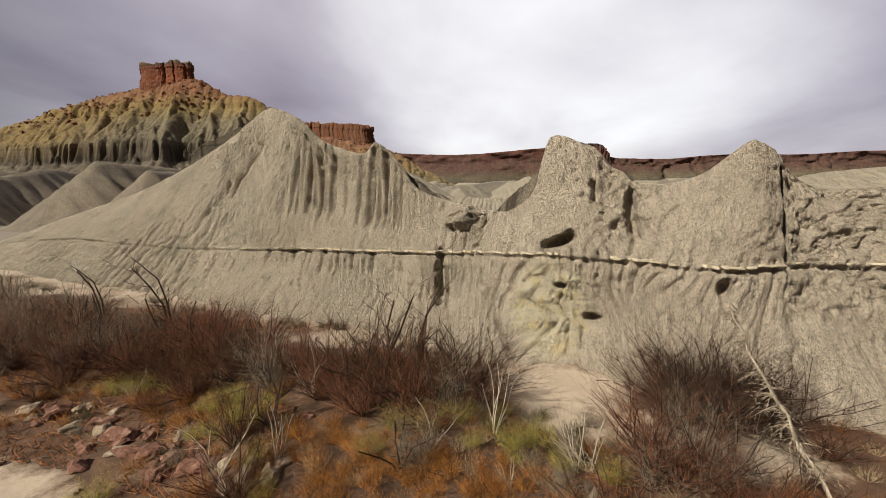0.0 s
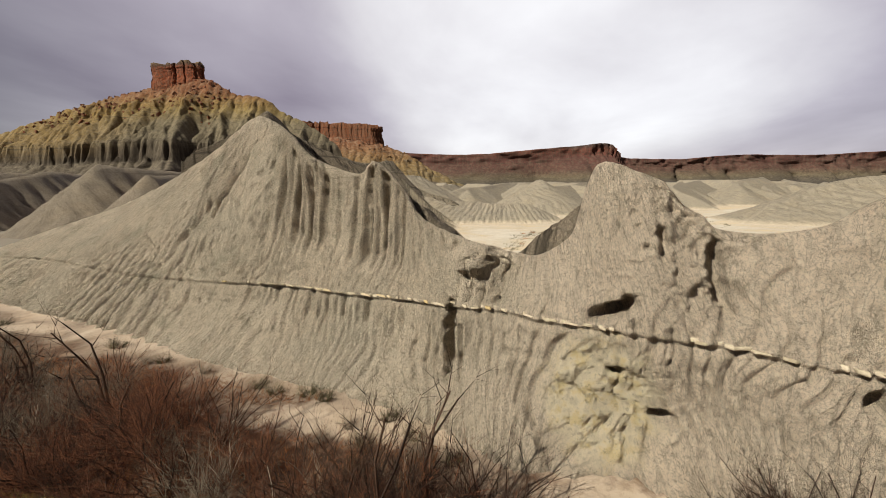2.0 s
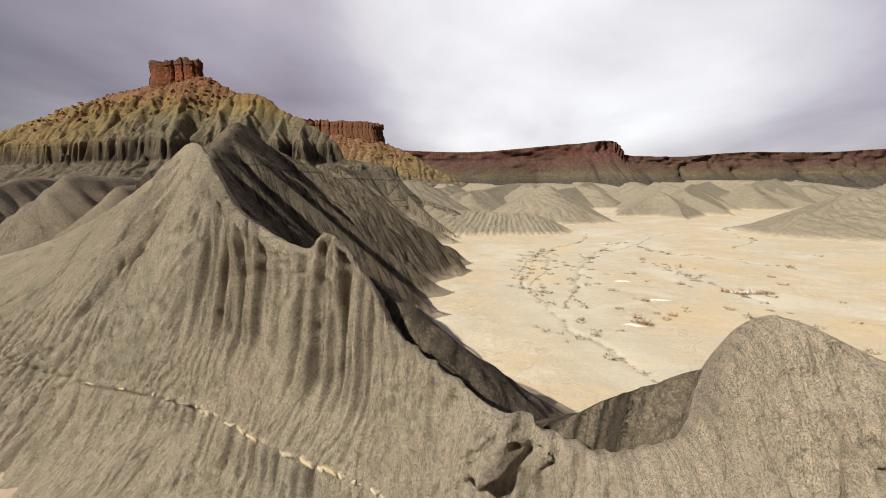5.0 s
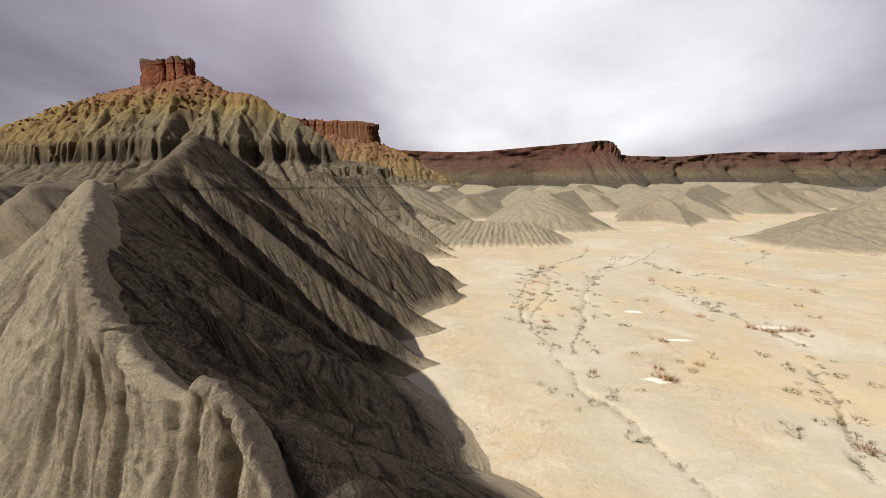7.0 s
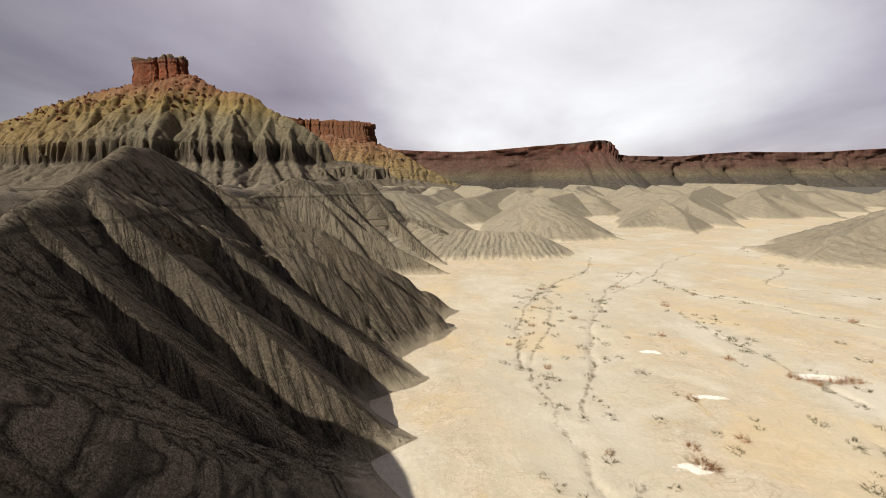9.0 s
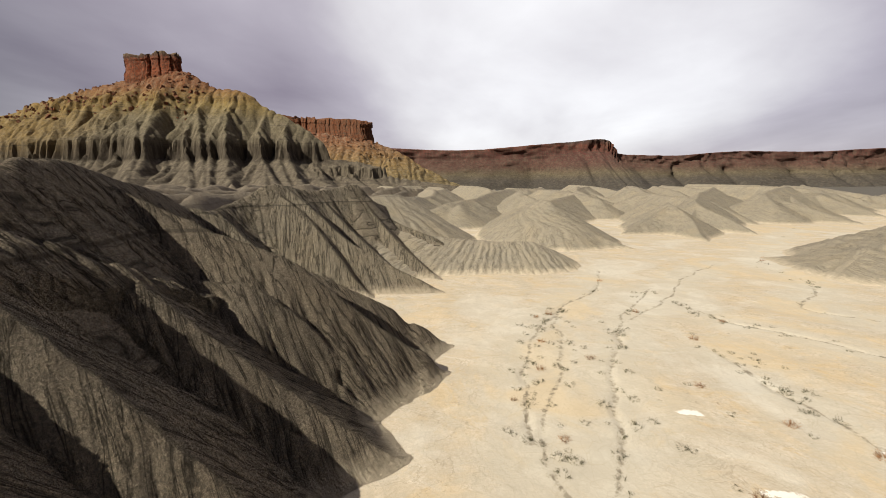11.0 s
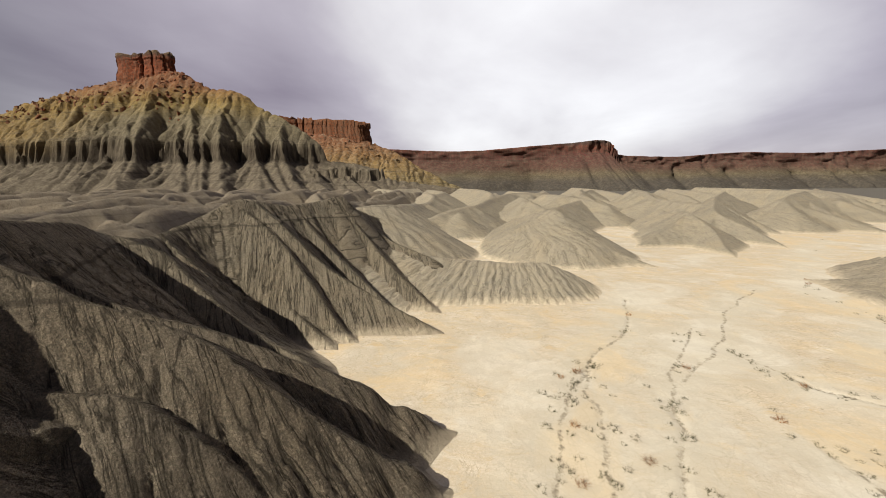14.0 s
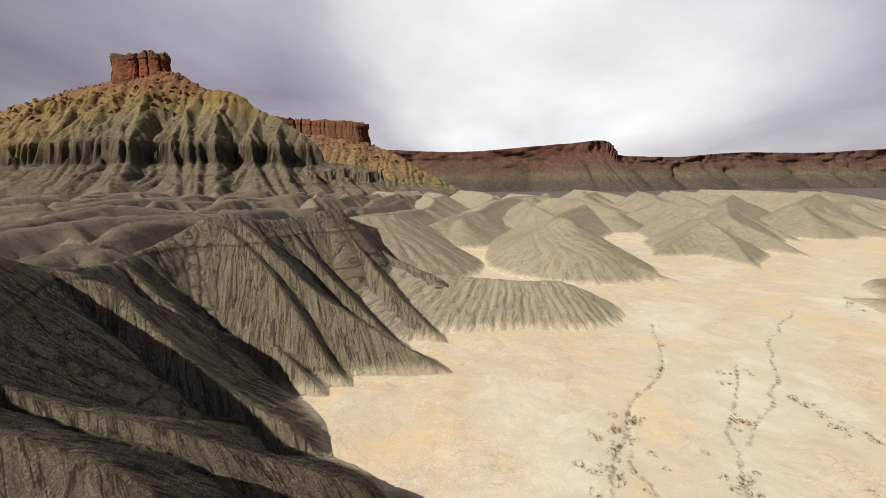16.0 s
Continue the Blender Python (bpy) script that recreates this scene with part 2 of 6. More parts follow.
# ---- materials ----
class Nodes:
    """A small helper to write node materials."""

    def __init__(self, name):
        self.mat = bpy.data.materials.new(name)
        self.mat.use_nodes = True
        self.nt = self.mat.node_tree
        self.nt.nodes.clear()
        self.out = self.add("ShaderNodeOutputMaterial")
        self.bsdf = self.add("ShaderNodeBsdfPrincipled")
        self.link(self.bsdf.outputs[0], self.out.inputs[0])
        self.pos = self.add("ShaderNodeNewGeometry").outputs["Position"]

    def add(self, kind, **kw):
        n = self.nt.nodes.new(kind)
        for k, v in kw.items():
            n.inputs[k].default_value = v
        return n

    def link(self, a, b):
        self.nt.links.new(a, b)

    def noise(self, scale, detail=4, rough=0.55, vec=None, distortion=0.0):
        n = self.add("ShaderNodeTexNoise", Scale=scale, Detail=detail, Roughness=rough, Distortion=distortion)
        self.link(vec or self.pos, n.inputs["Vector"])
        return n.outputs["Fac"]

    def voronoi(self, scale, vec=None, feature="F1"):
        n = self.add("ShaderNodeTexVoronoi", Scale=scale)
        n.feature = feature
        self.link(vec or self.pos, n.inputs["Vector"])
        return n.outputs["Distance"]

    def scaled(self, sx, sy, sz):
        m = self.add("ShaderNodeMapping", Scale=(sx, sy, sz))
        self.link(self.pos, m.inputs[0])
        return m.outputs[0]

    def ramp(self, fac, stops):
        r = self.add("ShaderNodeValToRGB")
        els = r.color_ramp.elements
        while len(els) < len(stops):
            els.new(0.5)
        for e, (p, c) in zip(els, stops):
            e.position, e.color = p, (*c, 1) if len(c) == 3 else c
        self.link(fac, r.inputs[0])
        return r.outputs[0]

    def range(self, fac, a, b, c=0.0, d=1.0):
        m = self.add("ShaderNodeMapRange")
        for i, v in enumerate((a, b, c, d)):
            m.inputs[i + 1].default_value = v
        self.link(fac, m.inputs[0])
        return m.outputs[0]

    def mix(self, fac, a, b, mode="MIX"):
        m = self.add("ShaderNodeMixRGB")
        m.blend_type = mode
        for k, v in ((0, fac), (1, a), (2, b)):
            if isinstance(v, (int, float)):
                m.inputs[k].default_value = v
            elif isinstance(v, tuple):
                m.inputs[k].default_value = (*v, 1)
            else:
                self.link(v, m.inputs[k])
        return m.outputs[0]

    def math(self, op, a, b):
        m = self.add("ShaderNodeMath")
        m.operation = op
        for k, v in ((0, a), (1, b)):
            if isinstance(v, (int, float)):
                m.inputs[k].default_value = v
            else:
                self.link(v, m.inputs[k])
        return m.outputs[0]

    def flow(self, scale, along):
        """Streaks that run down the slope."""
        a = self.add("ShaderNodeAttribute")
        a.attribute_name = "flow"
        m = self.add("ShaderNodeMapping", Scale=(scale, scale * along, 1))
        self.link(a.outputs["Vector"], m.inputs[0])
        return self.noise(1.0, 3, 0.6, m.outputs[0], 0.6)

    def height(self):
        s = self.add("ShaderNodeSeparateXYZ")
        self.link(self.pos, s.inputs[0])
        return s.outputs[2]

    def done(self, colour, rough=0.95, bumps=()):
        if isinstance(colour, tuple):
            self.bsdf.inputs["Base Color"].default_value = (*colour, 1)
        else:
            self.link(colour, self.bsdf.inputs["Base Color"])
        self.bsdf.inputs["Roughness"].default_value = rough
        self.bsdf.inputs["Specular IOR Level"].default_value = 0.15
        last = None
        for fac, strength, dist in bumps:
            b = self.add("ShaderNodeBump", Strength=strength, Distance=dist)
            self.link(fac, b.inputs["Height"])
            if last:
                self.link(last, b.inputs["Normal"])
            last = b.outputs[0]
        if last:
            self.link(last, self.bsdf.inputs["Normal"])
        return self.mat


def shale_material(name, tint=(0.29, 0.25, 0.19), clod=2.4, crack=1.0, wash=2.4, streak=1.0, lumpy=1.0):
    """Weathered shale: clods with dark joints, cracks that follow the fall of the slope (the shade of both put into
    the colour), thin beds, pale wash at the foot.
    """
    n = Nodes(name)
    big = n.noise(0.11, 5, 0.6)
    mid = n.noise(0.9, 5, 0.6)
    fine = n.noise(clod * 3.0, 4, 0.75)
    t = tint
    sh = lambda k: (t[0] * k, t[1] * k, t[2] * k)
    c = n.ramp(big, [(0.30, (t[0] * 0.86, t[1] * 0.88, t[2] * 0.92)), (0.5, t), (0.72, (t[0] * 1.13, t[1] * 1.08, t[2] * 1.0))])
    c = n.mix(n.range(mid, 0.35, 0.7, 0.0, 0.45), c, (t[0] * 1.16, t[1] * 1.12, t[2] * 1.02))
    beds = n.noise(1.0, 3, 0.6, n.scaled(0.02, 0.02, 1.3))
    c = n.mix(n.range(beds, 0.55, 0.75, 0.0, 0.3), c, sh(0.8))
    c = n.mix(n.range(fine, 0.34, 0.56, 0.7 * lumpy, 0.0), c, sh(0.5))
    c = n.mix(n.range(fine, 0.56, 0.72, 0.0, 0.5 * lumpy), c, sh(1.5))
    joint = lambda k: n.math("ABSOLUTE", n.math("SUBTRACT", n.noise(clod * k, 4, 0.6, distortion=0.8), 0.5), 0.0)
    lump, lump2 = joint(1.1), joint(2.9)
    # joints here and cracks below: the shade in them is put into the colour
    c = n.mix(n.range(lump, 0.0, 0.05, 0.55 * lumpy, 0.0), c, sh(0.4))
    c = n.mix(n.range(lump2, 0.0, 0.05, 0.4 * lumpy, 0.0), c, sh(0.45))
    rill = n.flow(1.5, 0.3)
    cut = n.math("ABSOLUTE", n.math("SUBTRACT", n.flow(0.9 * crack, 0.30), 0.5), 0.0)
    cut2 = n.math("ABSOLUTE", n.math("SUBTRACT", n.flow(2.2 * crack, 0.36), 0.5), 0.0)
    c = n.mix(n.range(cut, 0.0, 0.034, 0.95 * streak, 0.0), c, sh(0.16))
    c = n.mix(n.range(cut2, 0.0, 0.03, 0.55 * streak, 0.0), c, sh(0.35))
    z = n.height()
    foot = n.math("ADD", z, n.math("ADD", n.math("MULTIPLY", mid, 1.6), n.math("MULTIPLY", rill, 1.4)))
    c = n.mix(n.range(foot, wash + 0.8, wash - 0.5, 0.0, 0.95), c, (0.56, 0.475, 0.35))
    bed = n.math("ABSOLUTE", n.math("SUBTRACT", n.math("ADD", z, n.math("MULTIPLY", big, 1.2)), 16.9), 0.0)
    c = n.mix(n.range(bed, 0.10, 0.22, 0.75 * streak, 0.0), c, sh(0.3))
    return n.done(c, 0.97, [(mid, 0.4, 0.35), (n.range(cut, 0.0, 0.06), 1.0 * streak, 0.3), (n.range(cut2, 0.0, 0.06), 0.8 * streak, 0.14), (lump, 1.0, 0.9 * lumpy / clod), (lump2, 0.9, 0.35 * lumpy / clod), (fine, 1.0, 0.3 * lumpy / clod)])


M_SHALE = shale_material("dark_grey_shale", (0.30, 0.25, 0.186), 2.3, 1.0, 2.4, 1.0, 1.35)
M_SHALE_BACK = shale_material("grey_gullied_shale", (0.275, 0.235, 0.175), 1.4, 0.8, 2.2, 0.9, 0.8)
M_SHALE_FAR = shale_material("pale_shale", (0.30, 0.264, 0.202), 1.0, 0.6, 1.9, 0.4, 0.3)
# shale of the western hills, with their shade put into a darker tint
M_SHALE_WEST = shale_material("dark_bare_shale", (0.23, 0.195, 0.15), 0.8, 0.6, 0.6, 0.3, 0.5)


SAND = ((4.8, 15.9, 1.6, 1.1), (8.6, 13.6, 1.5, 0.5), (11.8, 15.3, 1.4, 0.6), (5.0, 18.6, 3.2, 2.6), (7.6, 15.9, 2.0, 1.7), (-12.6, 10.6, 2.4, 1.2), (10.4, 14.4, 1.8, 0.8), (-4.5, 22.6, 7.0, 1.2), (-36.0, 31.0, 5.0, 1.2))


def ground_material():
    n = Nodes("dry_mud_flat")
    big = n.noise(0.035, 5, 0.6, distortion=0.6)
    mid = n.noise(0.22, 6, 0.6, distortion=0.8)
    fine = n.noise(4.0, 4, 0.65)
    c = n.ramp(big, [(0.32, (0.47, 0.42, 0.335)), (0.48, (0.52, 0.45, 0.34)), (0.62, (0.55, 0.45, 0.305)), (0.75, (0.48, 0.435, 0.35))])
    c = n.mix(n.range(mid, 0.36, 0.62, 0.0, 0.6), c, (0.64, 0.56, 0.44))
    c = n.mix(n.range(n.noise(0.16, 6, 0.7, distortion=2.0), 0.54, 0.66, 0.0, 0.7), c, (0.56, 0.41, 0.21))
    c = n.mix(n.range(n.noise(0.45, 6, 0.75, distortion=1.0), 0.56, 0.68, 0.0, 0.6), c, (0.72, 0.66, 0.55))
    c = n.mix(n.range(n.noise(0.6, 5, 0.7), 0.52, 0.75, 0.0, 0.5), c, (0.42, 0.34, 0.24))
    c = n.mix(n.range(fine, 0.3, 0.7, 0.5, 0.0), c, (0.33, 0.27, 0.19))
    # sheets of washed silt drawn out by the run-off
    sheet = n.noise(1.0, 7, 0.72, n.scaled(0.085, 0.24, 1), 1.6)
    c = n.mix(n.range(sheet, 0.52, 0.66, 0.0, 0.4), c, (0.64, 0.60, 0.51))
    c = n.mix(n.range(sheet, 0.46, 0.36, 0.0, 0.4), c, (0.50, 0.39, 0.24))
    line = n.math("ABSOLUTE", n.math("SUBTRACT", n.noise(0.16, 5, 0.62, distortion=1.2), 0.5), 0.0)
    c = n.mix(n.range(line, 0.0, 0.012, 0.6, 0.0), c, (0.31, 0.26, 0.185))
    line = n.math("ABSOLUTE", n.math("SUBTRACT", n.noise(0.5, 5, 0.65, distortion=1.6), 0.5), 0.0)
    c = n.mix(n.math("MULTIPLY", n.range(line, 0.0, 0.016, 0.55, 0.0), n.range(mid, 0.42, 0.6)), c, (0.34, 0.285, 0.2))
    clumps = n.noise(1.1, 4, 0.8)
    c = n.mix(n.math("MULTIPLY", n.range(clumps, 0.62, 0.68), n.range(big, 0.42, 0.56)), c, (0.3, 0.245, 0.165))
    # grey silt along the stream beds, dark in the cut itself
    at = n.add("ShaderNodeAttribute")
    at.attribute_name = "flow"
    sx = n.add("ShaderNodeSeparateXYZ")
    n.link(at.outputs["Vector"], sx.inputs[0])
    wob = n.math("ADD", sx.outputs[0], n.math("MULTIPLY", n.math("SUBTRACT", mid, 0.5), 9.0))
    c = n.mix(n.range(wob, 7.0, 1.0, 0.0, 0.6), c, (0.53, 0.495, 0.405))
    zone = n.noise(0.055, 4, 0.55, distortion=1.2)
    c = n.mix(n.range(zone, 0.52, 0.62, 0.0, 0.45), c, (0.58, 0.44, 0.25))
    c = n.mix(n.range(zone, 0.46, 0.36, 0.0, 0.5), c, (0.60, 0.565, 0.48))
    c = n.mix(n.math("MULTIPLY", n.range(n.math("ADD", sx.outputs[0], n.math("MULTIPLY", n.noise(0.9, 5, 0.8), 1.8)), 1.15, 0.9, 0.0, 0.85), n.range(n.noise(0.7, 4, 0.7), 0.40, 0.50, 0.25, 1.0)), c, (0.16, 0.13, 0.09))
    # drying lines and pinkish crusts
    c = n.mix(n.range(n.noise(0.12, 7, 0.75, distortion=1.5), 0.50, 0.515, 0.0, 0.35), c, (0.45, 0.40, 0.31))
    cr = n.voronoi(0.9, feature="DISTANCE_TO_EDGE")
    c = n.mix(n.range(cr, 0.0, 0.03, 0.25, 0.0), c, (0.36, 0.29, 0.2))
    # grey shale wash beyond the flat
    sep = n.add("ShaderNodeSeparateXYZ")
    n.link(n.pos, sep.inputs[0])
    far = n.math("ADD", n.range(sep.outputs[1], 330, 420), n.range(sep.outputs[0], -45, -80))
    far = n.math("MINIMUM", n.math("ADD", far, 0.0), 1.0)
    c = n.mix(far, c, (0.21, 0.185, 0.145))
    c = n.mix(n.range(n.math("ADD", sep.outputs[1], n.math("MULTIPLY", big, 120.0)), 560, 640), c, (0.11, 0.10, 0.085))
    # the river bed below the bank: damp reddish silt and litter
    bent = n.math("ADD", sep.outputs[1], n.math("MULTIPLY", n.math("MINIMUM", sep.outputs[0], 0.0), 0.3))
    wash = n.range(n.math("ADD", bent, n.math("MULTIPLY", n.math("SUBTRACT", mid, 0.5), 12.0)), 24, 19)
    silt = n.ramp(n.noise(0.7, 6, 0.7), [(0.38, (0.045, 0.024, 0.014)), (0.55, (0.10, 0.055, 0.033)), (0.70, (0.26, 0.18, 0.115))])
    c = n.mix(n.range(bent, 34, 26, 0.0, 0.75), c, (0.40, 0.315, 0.235))
    for cx, cy, rx, ry in SAND:
        v = n.add("ShaderNodeVectorMath"); v.operation = "SUBTRACT"; v.inputs[1].default_value = (cx, cy, 0)
        n.link(n.pos, v.inputs[0])
        sc = n.add("ShaderNodeVectorMath"); sc.operation = "MULTIPLY"; sc.inputs[1].default_value = (1 / rx, 1 / ry, 0)
        n.link(v.outputs[0], sc.inputs[0])
        ln = n.add("ShaderNodeVectorMath"); ln.operation = "LENGTH"
        n.link(sc.outputs[0], ln.inputs[0])
        wash = n.math("MULTIPLY", wash, n.range(n.math("ADD", ln.outputs["Value"], n.math("MULTIPLY", n.math("SUBTRACT", n.noise(0.9, 6, 0.75), 0.5), 2.4)), 0.6, 1.25))
    c = n.mix(n.math("MULTIPLY", wash, 0.95), c, silt)
    # white salt crusts
    for cx, cy, rx, ry in ((13.6, 56.5, 1.3, 0.5), (17.3, 75.0, 1.2, 0.5), (31.2, 71.0, 2.4, 0.7), (27.0, 50.0, 2.0, 0.6), (19.0, 66.0, 1.5, 0.4)):
        v = n.add("ShaderNodeVectorMath"); v.operation = "SUBTRACT"; v.inputs[1].default_value = (cx, cy, 0)
        n.link(n.pos, v.inputs[0])
        sc = n.add("ShaderNodeVectorMath"); sc.operation = "MULTIPLY"; sc.inputs[1].default_value = (1 / rx, 1 / ry, 0)
        n.link(v.outputs[0], sc.inputs[0])
        ln = n.add("ShaderNodeVectorMath"); ln.operation = "LENGTH"
        n.link(sc.outputs[0], ln.inputs[0])
        salt = n.range(n.math("ADD", ln.outputs["Value"], n.math("MULTIPLY", n.math("SUBTRACT", n.noise(1.6, 5, 0.7), 0.5), 2.2)), 1.0, 0.75)
        c = n.mix(salt, c, (0.80, 0.76, 0.68))
    return n.done(c, 0.95, [(mid, 0.25, 0.3), (n.noise(1.3, 5, 0.7), 0.3, 0.12), (fine, 0.5, 0.05)])


M_GROUND = ground_material()


def strata_material(name, stops, zmin, zmax, warp=14.0, scale=0.02, dark=0.5, pale=0.4, ochre=None):
    """Rock beds by height, for the far buttes and cliffs."""
    n = Nodes(name)
    w = n.noise(scale, 5, 0.6)
    h = n.math("ADD", n.height(), n.math("MULTIPLY", n.math("SUBTRACT", w, 0.5), warp))
    f = n.range(h, zmin, zmax)
    c = n.ramp(f, stops)
    if ochre is not None:
        # the colour shifts to ochre towards the west
        sx = n.add("ShaderNodeSeparateXYZ")
        n.link(n.pos, sx.inputs[0])
        m = n.math("MULTIPLY", n.range(n.math("ADD", sx.outputs[0], n.math("MULTIPLY", w, 160.0)), ochre + 80, ochre - 80, 0.0, 0.75), n.range(h, 60, 100))
        c = n.mix(m, c, (0.25, 0.165, 0.055))
        c = n.mix(n.range(h, 168, 188, 0.0, 0.8), c, (0.20, 0.08, 0.035))
    fine = n.noise(scale * 14, 6, 0.7)
    c = n.mix(n.range(fine, 0.35, 0.62, dark, 0.0), c, (0.05, 0.04, 0.03))
    beds = n.noise(1.0, 4, 0.7, n.scaled(0.006, 0.006, 0.30))
    c = n.mix(n.range(beds, 0.56, 0.66, 0.0, 0.55), c, (0.045, 0.036, 0.028))
    streak = n.noise(scale * 8, 4, 0.6, n.scaled(1, 1, 0.12))
    c = n.mix(n.range(streak, 0.45, 0.7, 0.0, pale), c, (0.42, 0.36, 0.26))
    return n.done(c, 0.95, [(fine, 0.8, 2.0), (n.noise(scale * 45, 3, 0.6), 0.6, 0.6)])


# the near-black stops hold dark rock plus the cliff band's shade, as colour
M_BUTTE = strata_material("banded_butte_rock", [
    (0.0, (0.12, 0.10, 0.076)), (0.24, (0.125, 0.104, 0.076)), (0.275, (0.05, 0.04, 0.03)), (0.35, (0.06, 0.047, 0.033)), (0.385, (0.13, 0.11, 0.075)), (0.55, (0.17, 0.142, 0.086)), (0.66, (0.235, 0.17, 0.062)),
    (0.76, (0.23, 0.13, 0.045)), (0.84, (0.19, 0.078, 0.033)), (1.0, (0.16, 0.05, 0.026))], 0, 225, 16, 0.02, 0.6, 0.2, -540)
M_CAP = strata_material("red_cap_rock", [(0.0, (0.21, 0.075, 0.034)), (0.5, (0.25, 0.062, 0.024)), (0.82, (0.21, 0.055, 0.026)), (0.9, (0.11, 0.045, 0.03)), (1.0, (0.20, 0.14, 0.09))], 190, 240, 5, 0.03, 0.85, 0.12)
M_FARCLIFF = strata_material("dark_red_escarpment", [
    (0.0, (0.062, 0.058, 0.052)), (0.18, (0.07, 0.062, 0.052)), (0.30, (0.12, 0.098, 0.06)), (0.45, (0.10, 0.05, 0.038)), (0.75, (0.105, 0.038, 0.032)), (0.92, (0.15, 0.05, 0.034)), (1.0, (0.07, 0.037, 0.035))], 0, 180, 34, 0.012, 0.85, 0.1)

# ---- ground: one sheet to the horizon ----
STREAMS = [
    [(24, 134), (20.3, 120.5), (16.3, 112.6), (11.2, 106.1), (8.8, 96.9), (8.9, 92.5), (8.3, 86.4), (7.2, 80), (4.2, 72), (4.8, 64.3), (6.3, 56.2), (8.3, 52), (10.7, 45.9), (13, 40)],
    [(11.5, 104), (6.5, 95), (4.5, 87), (3, 78), (2.5, 69)],
    [(30, 118.9), (21.6, 105.6), (17.3, 96.8), (15.8, 90.5), (12.5, 83), (11.5, 77), (9.7, 70), (8, 62)],
    [(127, 227), (102.9, 198.4), (72.9, 158.5), (63.9, 142.4), (64.1, 134.6), (62.9, 126.6), (57, 117), (50, 109.2), (56, 103), (72, 96)],
    [(29.7, 110.1), (31.7, 105.2), (34.3, 100), (37.9, 97), (48, 86)],
    [(27.9, 60.5), (25.5, 55), (23.5, 52), (21.2, 46)],
    [(26.6, 88.7), (27.1, 81), (29, 75), (31, 66)],
    [(55, 145), (40, 128), (30, 112), (20, 100)],
]


def spaced(lo, hi, fine, far, grow=1.14):
    v = list(np.arange(lo, hi + fine, fine))
    s = fine
    while v[-1] < far:
        s *= grow
        v.append(v[-1] + s)
    s = fine
    while v[0] > -far:
        s *= grow
        v.insert(0, v[0] - s)
    return np.array(v)


def ground_height(X, Y):
    z = 0.1 + (fbm(X / 14, Y / 14, octaves=4, seed=40) - 0.5) * 0.45 + (fbm(X / 2.4, Y / 2.4, octaves=3, seed=41) - 0.5) * 0.16
    wash = 1 - smooth01(18, 40, Y)
    z = z + wash * (fbm(X / 5, Y / 5, octaves=4, seed=43) - 0.5) * 0.9
    near = np.full(X.shape, 1e3)
    for k, line in enumerate(STREAMS):
        c = densify([(x, y, 0) for x, y in line], 1.5)
        c[:, 0] += (vnoise(c[:, 1] / 3.0, c[:, 0] * 0 + k, seed=50) - 0.5) * 1.2
        d = np.full(X.shape, 1e9)
        box = (X > c[:, 0].min() - 8) & (X < c[:, 0].max() + 8) & (Y > c[:, 1].min() - 8) & (Y < c[:, 1].max() + 8)
        xb, yb, db = X[box], Y[box], d[box]
        for a, b in zip(c[:-1], c[1:]):
            ab = b[:2] - a[:2]
            t = np.clip(((xb - a[0]) * ab[0] + (yb - a[1]) * ab[1]) / (ab @ ab + 1e-9), 0, 1)
            db = np.minimum(db, np.hypot(xb - a[0] - t * ab[0], yb - a[1] - t * ab[1]))
        d[box] = db
        z = z - 0.11 * np.exp(-(d / 0.32) ** 4) * (0.05 + 1.5 * smooth01(0.35, 0.75, vnoise(X / 4, Y / 4, seed=58))) - 0.03 * np.exp(-(d / 2.4) ** 2)
        near = np.minimum(near, d)
    NEAR_STREAM[0] = near
    return z


NEAR_STREAM = [None]
gx, gy = spaced(-24, 58, 0.34, 4200), spaced(6, 140, 0.36, 4200)
GX, GY = np.meshgrid(gx, gy)
GZ = ground_height(GX, GY)
ground = new("ground", add_flow(grid_mesh("ground", gx, gy, GZ, mat=M_GROUND), [np.minimum(NEAR_STREAM[0], 50), NEAR_STREAM[0] * 0]))
tagged(ground, "pale dry mud flat with shallow winding stream beds", "ground", kind="structure")

# ---- shale hills ----
MAIN_CREST = [(60, 8, 8.5), (40, 15, 9.0), (24, 19.6, 8.6), (17, 20.85, 8.3), (15.5, 21.0, 8.4), (14.5, 21.0, 9.1), (14.1, 20.8, 9.5), (13.4, 20.3, 10.0), (12.8, 20.15, 10.25), (12.4, 20.1, 10.2), (11.85, 20.65, 9.6), (11.25, 21.2, 9.0),
              (10.2, 22.1, 8.65), (8.93, 22.78, 8.75), (8.5, 22.97, 9.2), (7.9, 23.2, 9.6), (7.2, 23.55, 10.5), (6.45, 23.9, 10.85), (5.7, 24.2, 11.2), (5.25, 24.5, 11.2), (5.0, 24.7, 10.8), (4.75, 24.85, 9.9), (4.45, 25.05, 8.6), (4.1, 25.3, 8.0), (3.0, 25.9, 7.2),
              (2.0, 26.4, 7.2), (0.6, 26.95, 7.5), (-0.9, 27.8, 7.8), (-3.1, 29.2, 8.6), (-4.3, 29.9, 10.1), (-5.4, 30.5, 11.25), (-6.4, 30.7, 11.95), (-6.9, 30.8, 11.9), (-7.7, 31.3, 11.3), (-9.7, 32.15, 11.8), (-11.8, 33.1, 12.65), (-14.0, 34.4, 14.3),
              (-16.6, 37.0, 15.5), (-19.5, 39.5, 16.5), (-21.9, 41.6, 16.6)]
WEST_SPUR = [(-21.9, 41.6, 16.6), (-30, 44.5, 13.2), (-45, 50, 9.0), (-65, 56, 5.0), (-86, 62, 0.5)]


